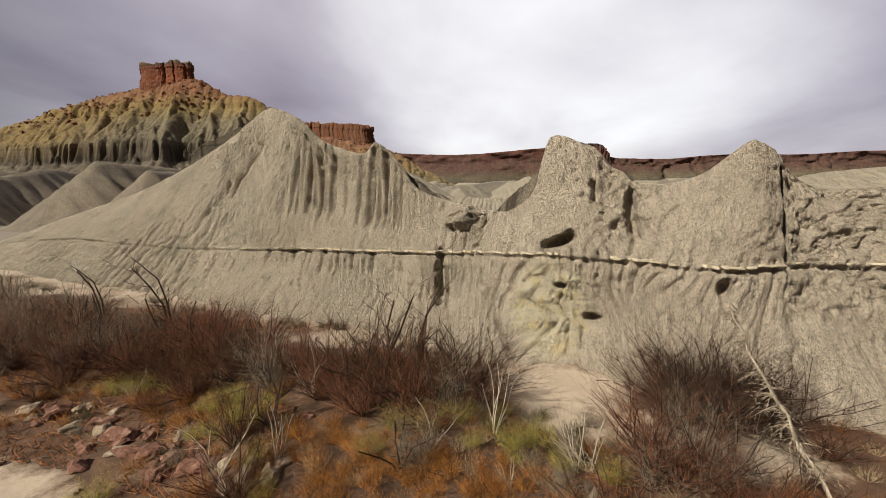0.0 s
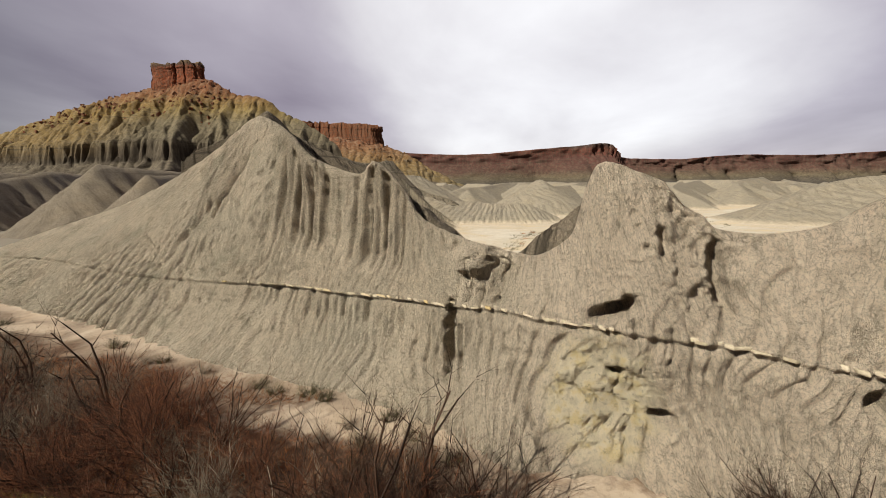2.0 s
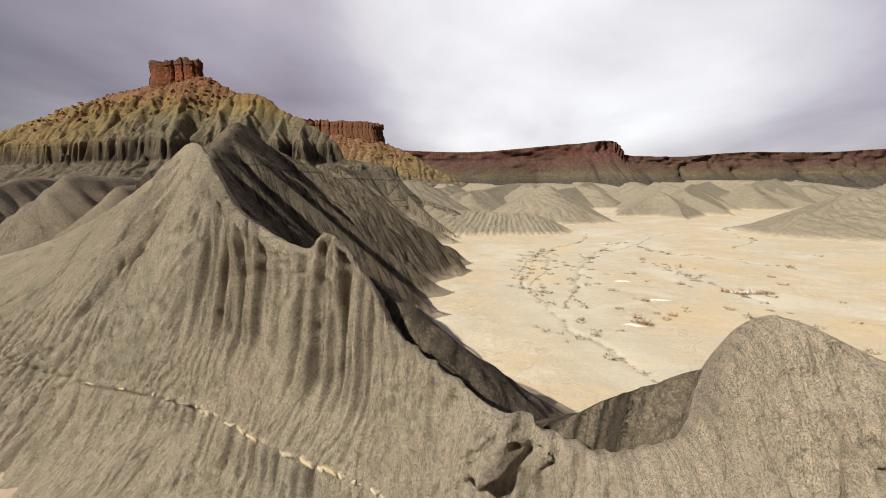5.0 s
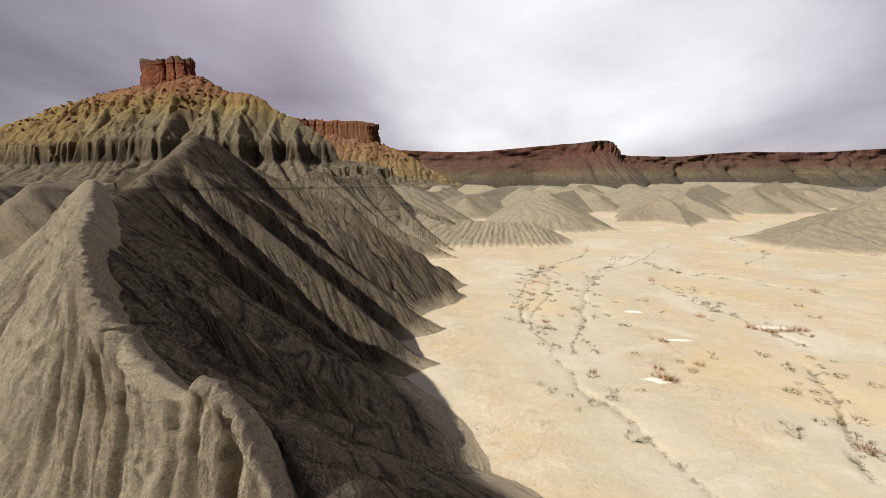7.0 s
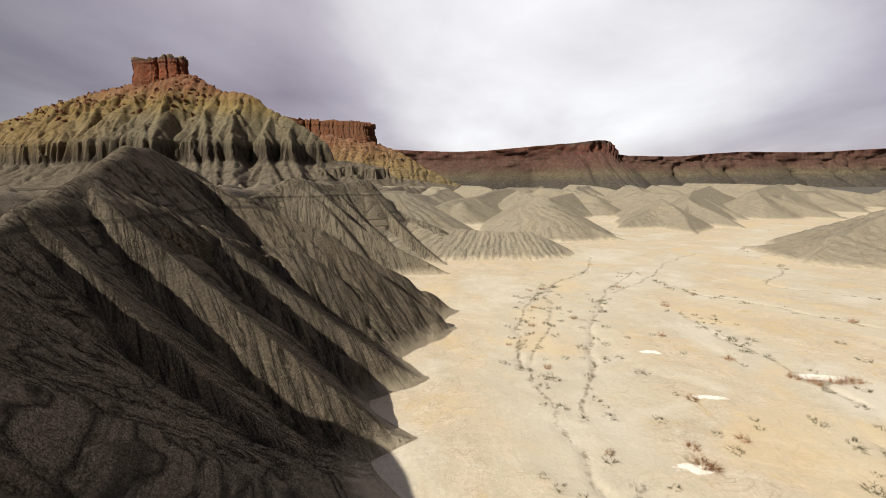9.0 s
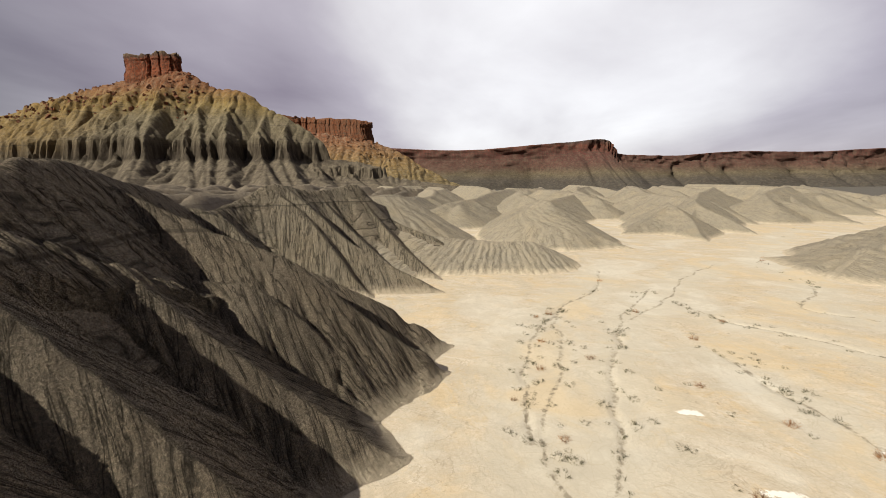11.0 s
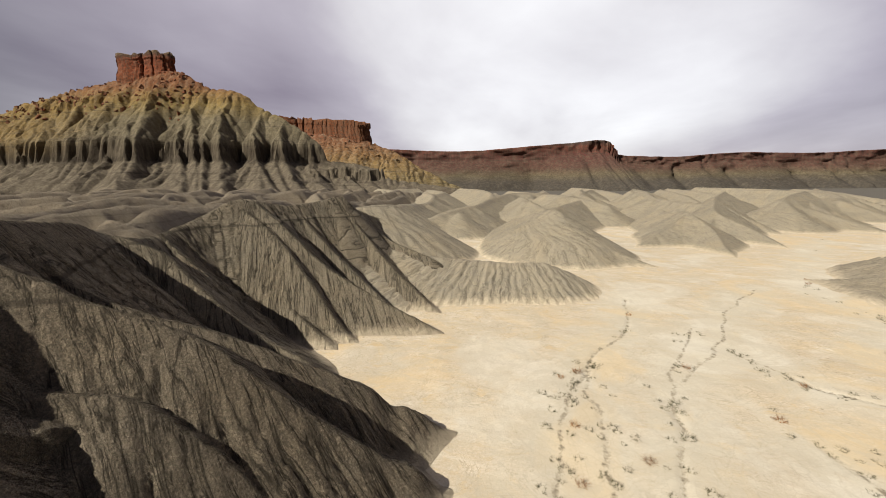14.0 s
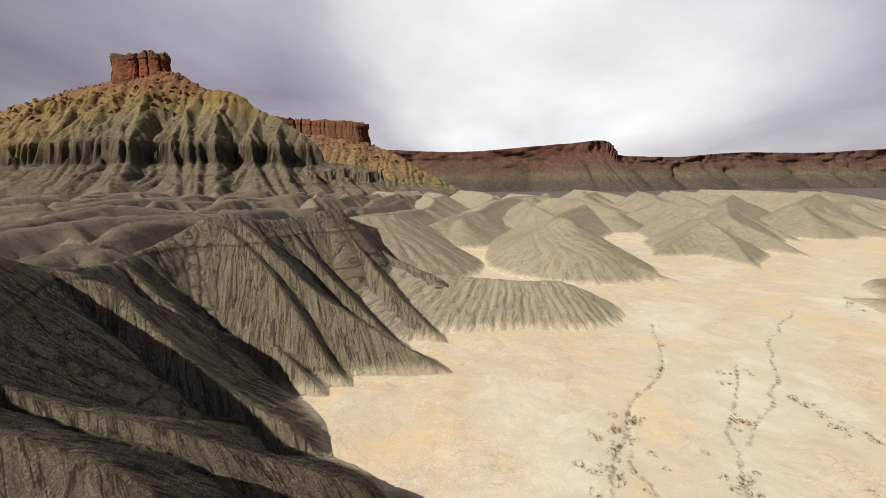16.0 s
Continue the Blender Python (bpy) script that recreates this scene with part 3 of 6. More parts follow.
def hill(name, label, crests, box, step, mat, group="", **kw):
    xs, ys = np.arange(box[0], box[2], step), np.arange(box[1], box[3], step)
    X, Y = np.meshgrid(xs, ys)
    Z = ridge_field(X, Y, crests, **kw)
    ob = new(name, grid_mesh(name, xs, ys, Z, -0.25, mat, FLOW))
    return tagged(ob, label, "hill", group)


RIDGE = new("shale_ridge")
tagged(RIDGE, "grey shale ridge with gullied back slope and cut bank", "hill")


BACK_CREST = [(-21.9, 41.6, 16.6), (-25.0, 47.5, 16.8), (-28.0, 53.1, 18.6), (-31.0, 59.0, 20.6), (-35.4, 67.0, 23.2), (-38.0, 76.0, 21.4), (-43, 85, 20.2), (-46.8, 90.4, 19.6), (-48.2, 96.6, 17.2),
              (-50.5, 104.0, 16.4), (-50.8, 112.0, 17.8), (-48.6, 118.0, 20.6), (-46.6, 121.0, 21.0), (-43.5, 127.0, 19.6), (-41.0, 133.5, 19.8), (-36.5, 140.0, 20.9), (-38.5, 148.0, 18.6), (-40, 160, 16.5), (-36, 175, 12)]
# spurs that run down from the crest to the flat, top first
SPURS = [
    [(-3.3, 29.6, 8.9), (-0.5, 32.6, 6.0), (1.6, 34.6, 3.4), (3.6, 36.6, 0.2)],
    [(-8.6, 32.0, 11.2), (-5.4, 34.4, 9.0), (-2.0, 37.2, 4.6), (1.2, 39.8, 0.2)],
    [(-15.4, 36.0, 15.0), (-11.2, 37.4, 11.7), (-7.2, 39.9, 6.9), (-3.0, 42.9, 0.2)],
    [(-26.2, 50.0, 17.7), (-24.2, 50.0, 16.3), (-20.6, 50.0, 12.8), (-17.0, 50.0, 9.4), (-11.6, 50.2, 4.8), (-9.4, 50.4, 2.7), (-6.6, 50.8, 0.5)],
    [(-30.2, 57.4, 20.0), (-26.2, 55.1, 17.8), (-21.9, 55.3, 14.2), (-18.3, 55.6, 11.2), (-14.3, 55.8, 7.6), (-10.5, 56.1, 4.4), (-7.6, 56.6, 1.6), (-5.4, 57.0, 0.2)],
    [(-33.2, 62.7, 21.7), (-29.4, 63.0, 17.6), (-25.2, 63.4, 14.9), (-21.8, 63.9, 11.9), (-17.9, 64.5, 8.9), (-14.1, 65.0, 5.8), (-9.7, 65.4, 2.6), (-6.4, 66.0, 0.3)],
    [(-35.6, 67.6, 22.4), (-27.0, 70.0, 13.4), (-22.0, 71.2, 12.2), (-19.6, 71.7, 11.0), (-16.4, 72.2, 8.2), (-13.5, 72.7, 5.0), (-11.0, 73.2, 2.7), (-8.2, 73.6, 0.3)],
    [(-36.8, 72.6, 21.6), (-27.0, 74.4, 16.4), (-20.2, 75.6, 13.7), (-16.0, 76.2, 10.3), (-12.5, 77.3, 7.1), (-8.8, 78.6, 3.8), (-7.4, 79.0, 3.1), (-5.2, 79.8, 0.2)],
    [(-39.5, 79.0, 20.6), (-33.0, 79.0, 15.8), (-28.4, 79.4, 13.9), (-21.4, 80.8, 11.5), (-16.9, 82.6, 8.8), (-12.7, 84.3, 6.3), (-10.6, 85.1, 4.0), (-9.2, 85.8, 3.6), (-5.6, 87.2, 0.2)],
    [(-44.2, 87.0, 19.8), (-38.0, 88.2, 13.0), (-31.0, 89.0, 7.2), (-25.4, 89.6, 2.6), (-21.6, 90.0, 0.3)],
    [(-47.6, 94.6, 17.8), (-42.1, 96.0, 15.8), (-39.2, 95.6, 13.5), (-34.8, 95.0, 9.9), (-29.2, 94.3, 6.4), (-25.1, 93.7, 4.6), (-22.2, 93.4, 3.4), (-18.6, 93.0, 0.2)],
    [(-50.4, 105.0, 16.5), (-42.0, 103.4, 10.6), (-34.0, 101.6, 5.4), (-27.4, 100.0, 1.0), (-25.0, 99.6, 0.2)],
    [(-50.6, 113.4, 18.4), (-46.1, 114.6, 15.6), (-39.7, 111.7, 9.4), (-33.7, 108.7, 5.2), (-28.0, 106.0, 2.6), (-24.0, 104.0, 0.2)],
    [(-48.0, 119.0, 20.4), (-38.3, 115.2, 14.6), (-30.9, 111.3, 8.2), (-25.7, 108.5, 3.0), (-21.6, 106.4, 0.2)],
    [(-46.0, 121.4, 20.7), (-37.8, 117.9, 15.6), (-30.5, 116.0, 10.0), (-23.3, 114.5, 6.3), (-17.5, 113.2, 3.8), (-12.9, 112.2, 1.9), (-9.2, 111.2, 0.1)],
    [(-42.8, 129.4, 19.3), (-33.0, 125.0, 11.0), (-25.0, 121.4, 5.4), (-17.0, 117.6, 0.4)],
    [(-37.4, 139.4, 20.5), (-28.9, 134.6, 12.0), (-21.6, 129.0, 6.3), (-15.1, 124.2, 2.4), (-11.4, 121.2, 0.1)],
    [(-39.0, 149.0, 18.2), (-27.0, 143.0, 11.0), (-15.0, 137.0, 7.4)],
]
BENCH = 16.9


def nearest_on(X, Y, nodes, step=1.5):
    """Height of the nearest point of a line in plan, the distance to it, how far along it lies, and the side."""
    c = densify(nodes, step)
    D, Zc, S, sd = np.full(X.shape, 1e9), np.zeros(X.shape), np.zeros(X.shape), np.zeros(X.shape, bool)
    base = 0.0
    for a, b in zip(c[:-1], c[1:]):
        ab = b[:2] - a[:2]
        ln = math.hypot(*ab) + 1e-9
        t = np.clip(((X - a[0]) * ab[0] + (Y - a[1]) * ab[1]) / ln ** 2, 0, 1)
        px, py = X - a[0] - t * ab[0], Y - a[1] - t * ab[1]
        d = np.hypot(px, py)
        m = d < D
        D[m], Zc[m], S[m], sd[m] = d[m], (a[2] + (b[2] - a[2]) * t)[m], (base + t * ln)[m], (px * ab[1] - py * ab[0] > 0)[m]
        base += ln
    return Zc, D, S, sd


def slope_field(X, Y):
    """The long ridge: crest, back slope, explicit spurs with V-shaped gullies between them, cracks and crumbs."""
    best, S, D = np.full(X.shape, -1e9), np.zeros(X.shape), np.zeros(X.shape)
    wob = (fbm(X / 6, Y / 6, octaves=3, seed=203) - 0.5) * 2.2
    for k, (crest, left, right) in enumerate(((MAIN_CREST, 1.1, 0.98), (BACK_CREST, 0.85, 1.10), (WEST_SPUR, 1.8, 1.8))):
        c = densify(crest, 3.0)
        base = 0.0
        for a, b in zip(c[:-1], c[1:]):
            ab = b[:2] - a[:2]
            ln = math.hypot(*ab) + 1e-9
            t = np.clip(((X - a[0]) * ab[0] + (Y - a[1]) * ab[1]) / ln ** 2, 0, 1)
            px, py = X - a[0] - t * ab[0], Y - a[1] - t * ab[1]
            d = np.hypot(px, py)
            side = px * ab[1] - py * ab[0] > 0
            zc = a[2] + (b[2] - a[2]) * t
            # steep under the high crest, easing towards the foot
            up = smooth01(8, 15, zc) if k < 2 else 0.0
            z = zc - (np.where(side, right, left) * (0.78 + 0.37 * up) * (np.sqrt(d ** 2 + 0.36) - 0.6) - 0.012 * up * np.minimum(d, 22) ** 2)
            m = z > best
            best[m], S[m], D[m] = z[m], (base + t * ln + 500.0 * k)[m], d[m]
            base += ln
    for k, sp in enumerate(SPURS):
        a = np.array(sp)
        box = (X > a[:, 0].min() - 14) & (X < a[:, 0].max() + 14) & (Y > a[:, 1].min() - 16) & (Y < a[:, 1].max() + 16)
        if not box.any():
            continue
        xb, yb = X[box], Y[box] + wob[box] * 0.2
        zc, d, s, sd = nearest_on(xb, yb, sp)
        w = np.where(sd, 0.98, {3: 0.66, 4: 0.68, 5: 0.46}.get(k, 0.74)) * (1 + 0.25 * (vnoise(s / 5, s * 0 + k, seed=204) - 0.5))
        z = zc - w * (np.sqrt(d ** 2 + 0.12) - 0.35)
        m = z > best[box]
        i = np.flatnonzero(box.ravel())[m]
        best.ravel()[i] = z[m]
        S.ravel()[i] = (0.9 * s - d + 97.3 * (k + 3) + 40.0 * sd)[m]
        D.ravel()[i] = d[m]
    deep = smooth01(0.8, 3.0, best)
    # side gullies, cracks and rills that follow the fall of the slope
    w1 = S + wob * 0.55
    g1 = 1 - np.abs(np.sin(np.pi * w1 / 3.1 + 2.0 * vnoise(w1 / 5.3, w1 * 0 + 1.7, seed=205))) ** 0.7
    g2 = 1 - np.abs(np.sin(np.pi * (w1 + (fbm(X / 1.6, Y / 1.6, octaves=3, seed=206) - 0.5) * 1.1) / 1.15)) ** 0.55
    g3 = 1 - np.abs(np.sin(np.pi * (w1 + (fbm(X / 0.9, Y / 0.9, octaves=2, seed=207) - 0.5) * 0.8) / 0.52)) ** 0.55
    z = best - deep * (np.minimum(D * 0.16, 0.55) * g1 * (0.25 + vnoise(X / 7, Y / 7, seed=208)) + np.minimum(0.05 + D * 0.10, 0.34) * g2 * (0.35 + vnoise(X / 3, Y / 3, seed=209)) + 0.11 * g3)
    z = z + deep * ((fbm(X / 2.4, Y / 2.4, octaves=3, seed=210) - 0.5) * 0.34 + (fbm(X / 0.62, Y / 0.62, octaves=2, seed=211) - 0.5) * 0.16)
    # the thin hard bed stands out as a ledge
    zb = best - BENCH - (fbm(X / 25, Y / 25, octaves=2, seed=212) - 0.5) * 1.0
    z = z + 0.16 * smooth01(-0.16, 0.0, zb) * (1 - smooth01(0.1, 1.2, zb))
    k = 1.15
    z = np.where(z < k, k * np.exp((z - k) / k), z)
    FLOW[:] = [w1, D]
    return z - 0.33


def slope_part(thing, box, step, mat, bank=False):
    xs, ys = np.arange(box[0], box[2] + step / 2, step), np.arange(box[1], box[3] + step / 2, step)
    X, Y = np.meshgrid(xs, ys)
    Z = slope_field(X, Y)
    if bank:
        # cut away in front of the bank's crest, where the steep face stands
        c = densify(MAIN_CREST[:-1] + WEST_SPUR, 0.5)
        o = np.argsort(c[:, 0])
        front = np.interp(X, c[o, 0], c[o, 1]) + 1.0 - Y
        Z = Z - 3.0 * np.maximum(front, 0) - 0.25 * np.exp(-np.maximum(-front, 0) / 2.0)
    return part("slope", grid_mesh("slope", xs, ys, Z, -0.25, mat, FLOW), thing)


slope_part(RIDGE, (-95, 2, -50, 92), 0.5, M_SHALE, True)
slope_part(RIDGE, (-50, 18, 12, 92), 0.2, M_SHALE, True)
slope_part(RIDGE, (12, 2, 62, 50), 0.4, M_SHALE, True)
SECOND = new("shale_ridge")
tagged(SECOND, "grey shale ridge with deep gullies and a thin dark bed", "hill")
slope_part(SECOND, (-100, 92, -52, 200), 0.6, M_SHALE_BACK)
slope_part(SECOND, (-52, 92, 4, 152), 0.28, M_SHALE_BACK)
slope_part(SECOND, (-52, 152, 4, 200), 0.6, M_SHALE_BACK)


def spurs(row, spacing, drop, seed, lo=0.7, hi=1.15):
    """Side crests that run down from a crest to the ground on both sides."""
    rnd = random.Random(seed)
    c = densify(row, spacing)
    out = [row]
    for i in range(1, len(c) - 1):
        t = c[i + 1] - c[i - 1]
        a = math.atan2(t[1], t[0])
        for sd in (-1, 1):
            if c[i][2] < 4 or rnd.random() < 0.12:
                continue
            b = a + sd * radians(rnd.uniform(62, 112))
            x, y, z = c[i] + np.array([rnd.uniform(-0.2, 0.2) * spacing, rnd.uniform(-0.2, 0.2) * spacing, -0.4])
            ln = z / drop * rnd.uniform(lo, hi)
            bend = radians(rnd.uniform(-18, 18))
            out.append([(x, y, z), (x + 0.5 * ln * math.cos(b), y + 0.5 * ln * math.sin(b), z * rnd.uniform(0.38, 0.55)),
                        (x + ln * math.cos(b + bend), y + ln * math.sin(b + bend), 0.6)])
    return out


hill("shale_hill", "rounded shale hill with a finely rilled fan-shaped face", [[(-40, 141, 15), (-28, 140, 9.5), (-16, 140, 7.4), (-6, 140.5, 6.5), (2.3, 141, 6.1), (8.5, 141.5, 6.0)], [(8.5, 141.5, 5.9), (14, 140, 3.0), (19, 137.5, 0.8)]],
     (-60, 112, 38, 175), 0.33, M_SHALE_FAR, slope=0.52, flute=3.2, depth=0.35, rill=1.25, rill_depth=0.34, seed=3, round_top=2.6, straight=3.0, lines=lambda X, Y: 26 * np.arctan2(X, 165 - Y))
hill("shale_hill", "pale shale hill with a curved knife-edge crest", [[(4, 232, 7), (12, 207, 12), (17.8, 187, 15), (21.9, 181.4, 10.9), (30, 173.5, 5.2), (42, 165.4, 0.7)], [(16, 192, 14), (8, 190, 7.5), (2, 186, 1)]],
     (-40, 140, 80, 260), 0.5, M_SHALE_FAR, round_top=0.2, slope=0.58, flute=4.5, depth=0.4, rill=2.0, rill_depth=0.30, seed=4, straight=2.0)
hill("shale_hill", "pale pointed shale hill on the mud flat", [[(82, 270, 10), (78, 242, 9.6), (74.3, 223, 11.8), (76.5, 208, 6.8), (73, 192, 2.4), (71.5, 182, 0.6)], [(74, 222, 11.2), (62, 212, 5.8), (49, 201.5, 0.8)]],
     (10, 150, 150, 310), 0.55, M_SHALE_FAR, round_top=0.2, slope=0.58, flute=5, depth=0.4, rill=2.4, rill_depth=0.34, seed=5, straight=2.0)
hill("shale_hill", "pale shale hill with a narrow spur on the flat", [[(118, 290, 15), (104, 262, 13.5), (94, 240, 10.5), (98, 220, 5), (99, 203, 0.6)], [(94, 240, 10), (86, 228, 5), (82, 215, 1)]],
     (40, 170, 180, 330), 0.7, M_SHALE_FAR, round_top=0.2, slope=0.58, flute=5, depth=0.4, rill=2.4, rill_depth=0.34, seed=7, straight=2.0)
hill("shale_hill", "pale pointed shale hill behind the dark ridge", [[(-60, 160, 16), (-46, 170, 16.6), (-35, 180, 17), (-29, 190, 11.5), (-25, 201, 4), (-24, 208, 1)], [(-35, 180, 16.5), (-29, 175, 9), (-24, 170, 1)]],
     (-100, 130, 20, 250), 0.6, M_SHALE_FAR, round_top=0.2, slope=0.6, flute=5, depth=0.5, rill=2.4, rill_depth=0.34, seed=8, straight=2.0)
hill("shale_hill", "low pale shale hill beside a stream bed", spurs([(135, 155, 15), (104, 146, 12.5), (84, 137, 7), (76, 128, 2)], 18, 0.33, 9),
     (40, 80, 220, 220), 0.6, M_SHALE_FAR, round_top=0.5, slope=0.48, flute=6, depth=0.9, rill=1.9, rill_depth=0.24, seed=6)


FAR_ROWS = [
    [(-44, 205, 15.5), (-42, 235, 15), (-40, 270, 14), (-44, 318, 16.8), (-60, 380, 18)],
    [(-34, 224, 8), (-22, 240, 12), (-12, 262, 13), (-5, 310, 15), (10, 350, 17), (35, 370, 17), (40, 420, 18)],
    [(110, 268, 12.5), (118, 255, 6), (122, 245, 2)],
    [(60, 300, 6), (66, 340, 12), (70, 404, 15.7), (90, 450, 18)],
    [(106, 266, 12.6), (100, 320, 14), (120, 400, 17), (130, 460, 18)],
    [(160, 270, 9), (180, 310, 13), (221, 342, 13.5), (260, 420, 18)],
    [(200, 230, 10), (250, 260, 15), (300, 330, 19), (360, 420, 22)],
    [(180, 175, 9), (215, 190, 14), (280, 220, 18), (380, 260, 22)],
    [(18, 235, 9), (30, 262, 12), (48, 300, 14), (52, 345, 16)],
    [(120, 300, 13), (140, 330, 15), (165, 370, 17)],
    [(24, 252, 11), (16, 275, 15), (14, 310, 16)],
    [(60, 285, 12), (44, 310, 16), (30, 330, 17)],
    [(140, 262, 10), (150, 285, 15), (190, 330, 18)],
]
_rnd = random.Random(5)
for _k in range(18):
    _x, _y = -130 + 40 * _k + _rnd.uniform(-14, 14), 425 + _rnd.uniform(-30, 60) - max(0, _k - 7) * 14
    _h = _rnd.uniform(15.5, 18.5)
    FAR_ROWS.append([(_x + _rnd.uniform(-10, 20), _y - 75, 6), (_x + _rnd.uniform(-10, 15), _y - 40, _h * 0.75), (_x, _y, _h), (_x + _rnd.uniform(-40, 40), _y + 50, _h * 1.1)])
for k, row in enumerate(FAR_ROWS):
    a = np.array(row)
    hill("shale_hill", "distant pale grey shale hill, sharply crested", spurs(row, 30, 0.38, 300 + k), (a[:, 0].min() - 55, a[:, 1].min() - 50, a[:, 0].max() + 55, a[:, 1].max() + 50), 1.6,
         M_SHALE_FAR, "distant shale hills", slope=0.6, flute=8, depth=1.1, rill=5.5, rill_depth=0.5, seed=20 + k, round_top=0.25)
WEST_ROWS = [[(-62.5, 98, 16.0), (-65.0, 110.1, 17.5), (-66.4, 114.3, 17.2), (-67.7, 118.1, 17.6), (-69.5, 123.6, 19.2), (-75.0, 139.9, 18.8), (-72, 165, 19.5), (-78, 190, 18.0)]]
_rnd = random.Random(8)
for _k, _x in enumerate((-88, -108, -132, -160, -192, -230, -275, -330, -395)):
    for _y0 in (92, 190, 300):
        _row, _y, _dx = [], _y0 - 0.10 * _x * (_k % 3), _rnd.uniform(-8, 8)
        for _j in range(5):
            _row.append((_x + _dx + _rnd.uniform(-9, 9), _y, _rnd.uniform(14.5, 20.5) + 0.008 * (_y - 90)))
            _y += _rnd.uniform(17, 26)
        WEST_ROWS.append(_row)
for _y0 in (205, 265, 330, 395):
    WEST_ROWS.append([(-52 + _rnd.uniform(-6, 6) - 0.06 * _y0, _y0 + 16 * _j, _rnd.uniform(14, 17.5)) for _j in range(4)])
for k, row in enumerate(WEST_ROWS):
    a = np.array(row)
    hill("shale_hill", "shaded grey shale hill with a pale winding crest", spurs(row, 22, 0.7, 400 + k), (a[:, 0].min() - 30, a[:, 1].min() - 30, a[:, 0].max() + 30, a[:, 1].max() + 30), 1.3,
         M_SHALE_WEST, "dark shale hills", slope=0.92, flute=6, depth=1.6, rill=3.2, rill_depth=0.45, seed=40 + k, round_top=0.3)


# ---- buttes and far escarpment ----
def ribs_field(X, Y, ribs, side=0.9):
    """Highest of many ribs, each falling off square to its own line."""
    best = np.full(X.shape, -1e9)
    for k, rib in enumerate(ribs):
        a = np.array(rib)
        reach = 130
        box = (X > a[:, 0].min() - reach) & (X < a[:, 0].max() + reach) & (Y > a[:, 1].min() - reach) & (Y < a[:, 1].max() + reach)
        if not box.any():
            continue
        zc, d, s, sd = nearest_on(X[box], Y[box], rib, 24)
        w = side * (0.9 + 0.3 * vnoise(s / 30, s * 0 + k, seed=301))
        best[box] = np.maximum(best[box], zc - w * (np.sqrt(d ** 2 + 4) - 2))
    return best


def butte(name, label, ribs, box, step, mat, cliff=(80, 88, 60), seed=60, low=None, side=0.9, rough=1.0):
    """Ribbed slopes with a cliff band: what lies below the band's top is let down by its height."""
    xs, ys = np.arange(box[0], box[2], step), np.arange(box[1], box[3], step)
    X, Y = np.meshgrid(xs, ys)
    wx = (fbm(X / 38, Y / 38, octaves=3, seed=seed) - 0.5) * 11
    wy = (fbm(X / 38, Y / 38, octaves=3, seed=seed + 1) - 0.5) * 11
    U = ribs_field(X + wx, Y + wy, ribs, side)
    # small rills and knobs on the ribs
    U = U - 6.5 * rough * (1 - np.abs(np.sin((X + wx * 2.5 + 0.3 * Y) / 5.1 + 4 * vnoise(X / 25, Y / 25, seed=seed + 2))) ** 0.7) * smooth01(10, 40, U) * (1 - 0.3 * smooth01(84, 100, U)) * (0.2 + vnoise(X / 30, Y / 30, seed=seed + 3))
    U = U + (fbm(X / 16, Y / 16, octaves=4, seed=seed + 4, gain=0.6) - 0.5) * 7 * rough
    Z = U
    if cliff:
        U = U - 3
        lo, hi, foot = cliff
        shift = (fbm(X / 120, Y / 120, octaves=2, seed=seed + 5) - 0.5) * 16
        V = U - shift + (vnoise(X / 5.0, Y / 5.0, seed=seed + 6) - 0.5) * 5 * smooth01(70, 80, U) * (1 - smooth01(88, 100, U))
        Z = np.where(V > hi, V, np.where(V > lo, foot + (V - lo) / (hi - lo) * (hi - foot), foot + (V - lo) * 0.60)) + shift * smooth01(0, 60, U)
        # thin ledge high on the slope
        q = Z - 152 - (vnoise(X / 60, Y / 60, seed=seed + 7) - 0.5) * 14
        Z = Z + 4 * smooth01(0, 2, q) - 4 * smooth01(2, 30, q)
    if low:
        q = Z - low - (vnoise(X / 40, Y / 40, seed=seed + 8) - 0.5) * 10 + (vnoise(X / 4, Y / 4, seed=seed + 9) - 0.5) * 6
        Z = Z + 13 * smooth01(0, 3, q) * smooth01(-300, -230, X) - 13 * smooth01(3, 50, q) * smooth01(-300, -230, X)
    ob = new(name, None)
    tagged(ob, label, "butte")
    me = grid_mesh("slope", xs, ys, Z, -2, mat)
    me.polygons.foreach_set("use_smooth", np.zeros(len(me.polygons), bool))
    part("slope", me, ob)
    return ob


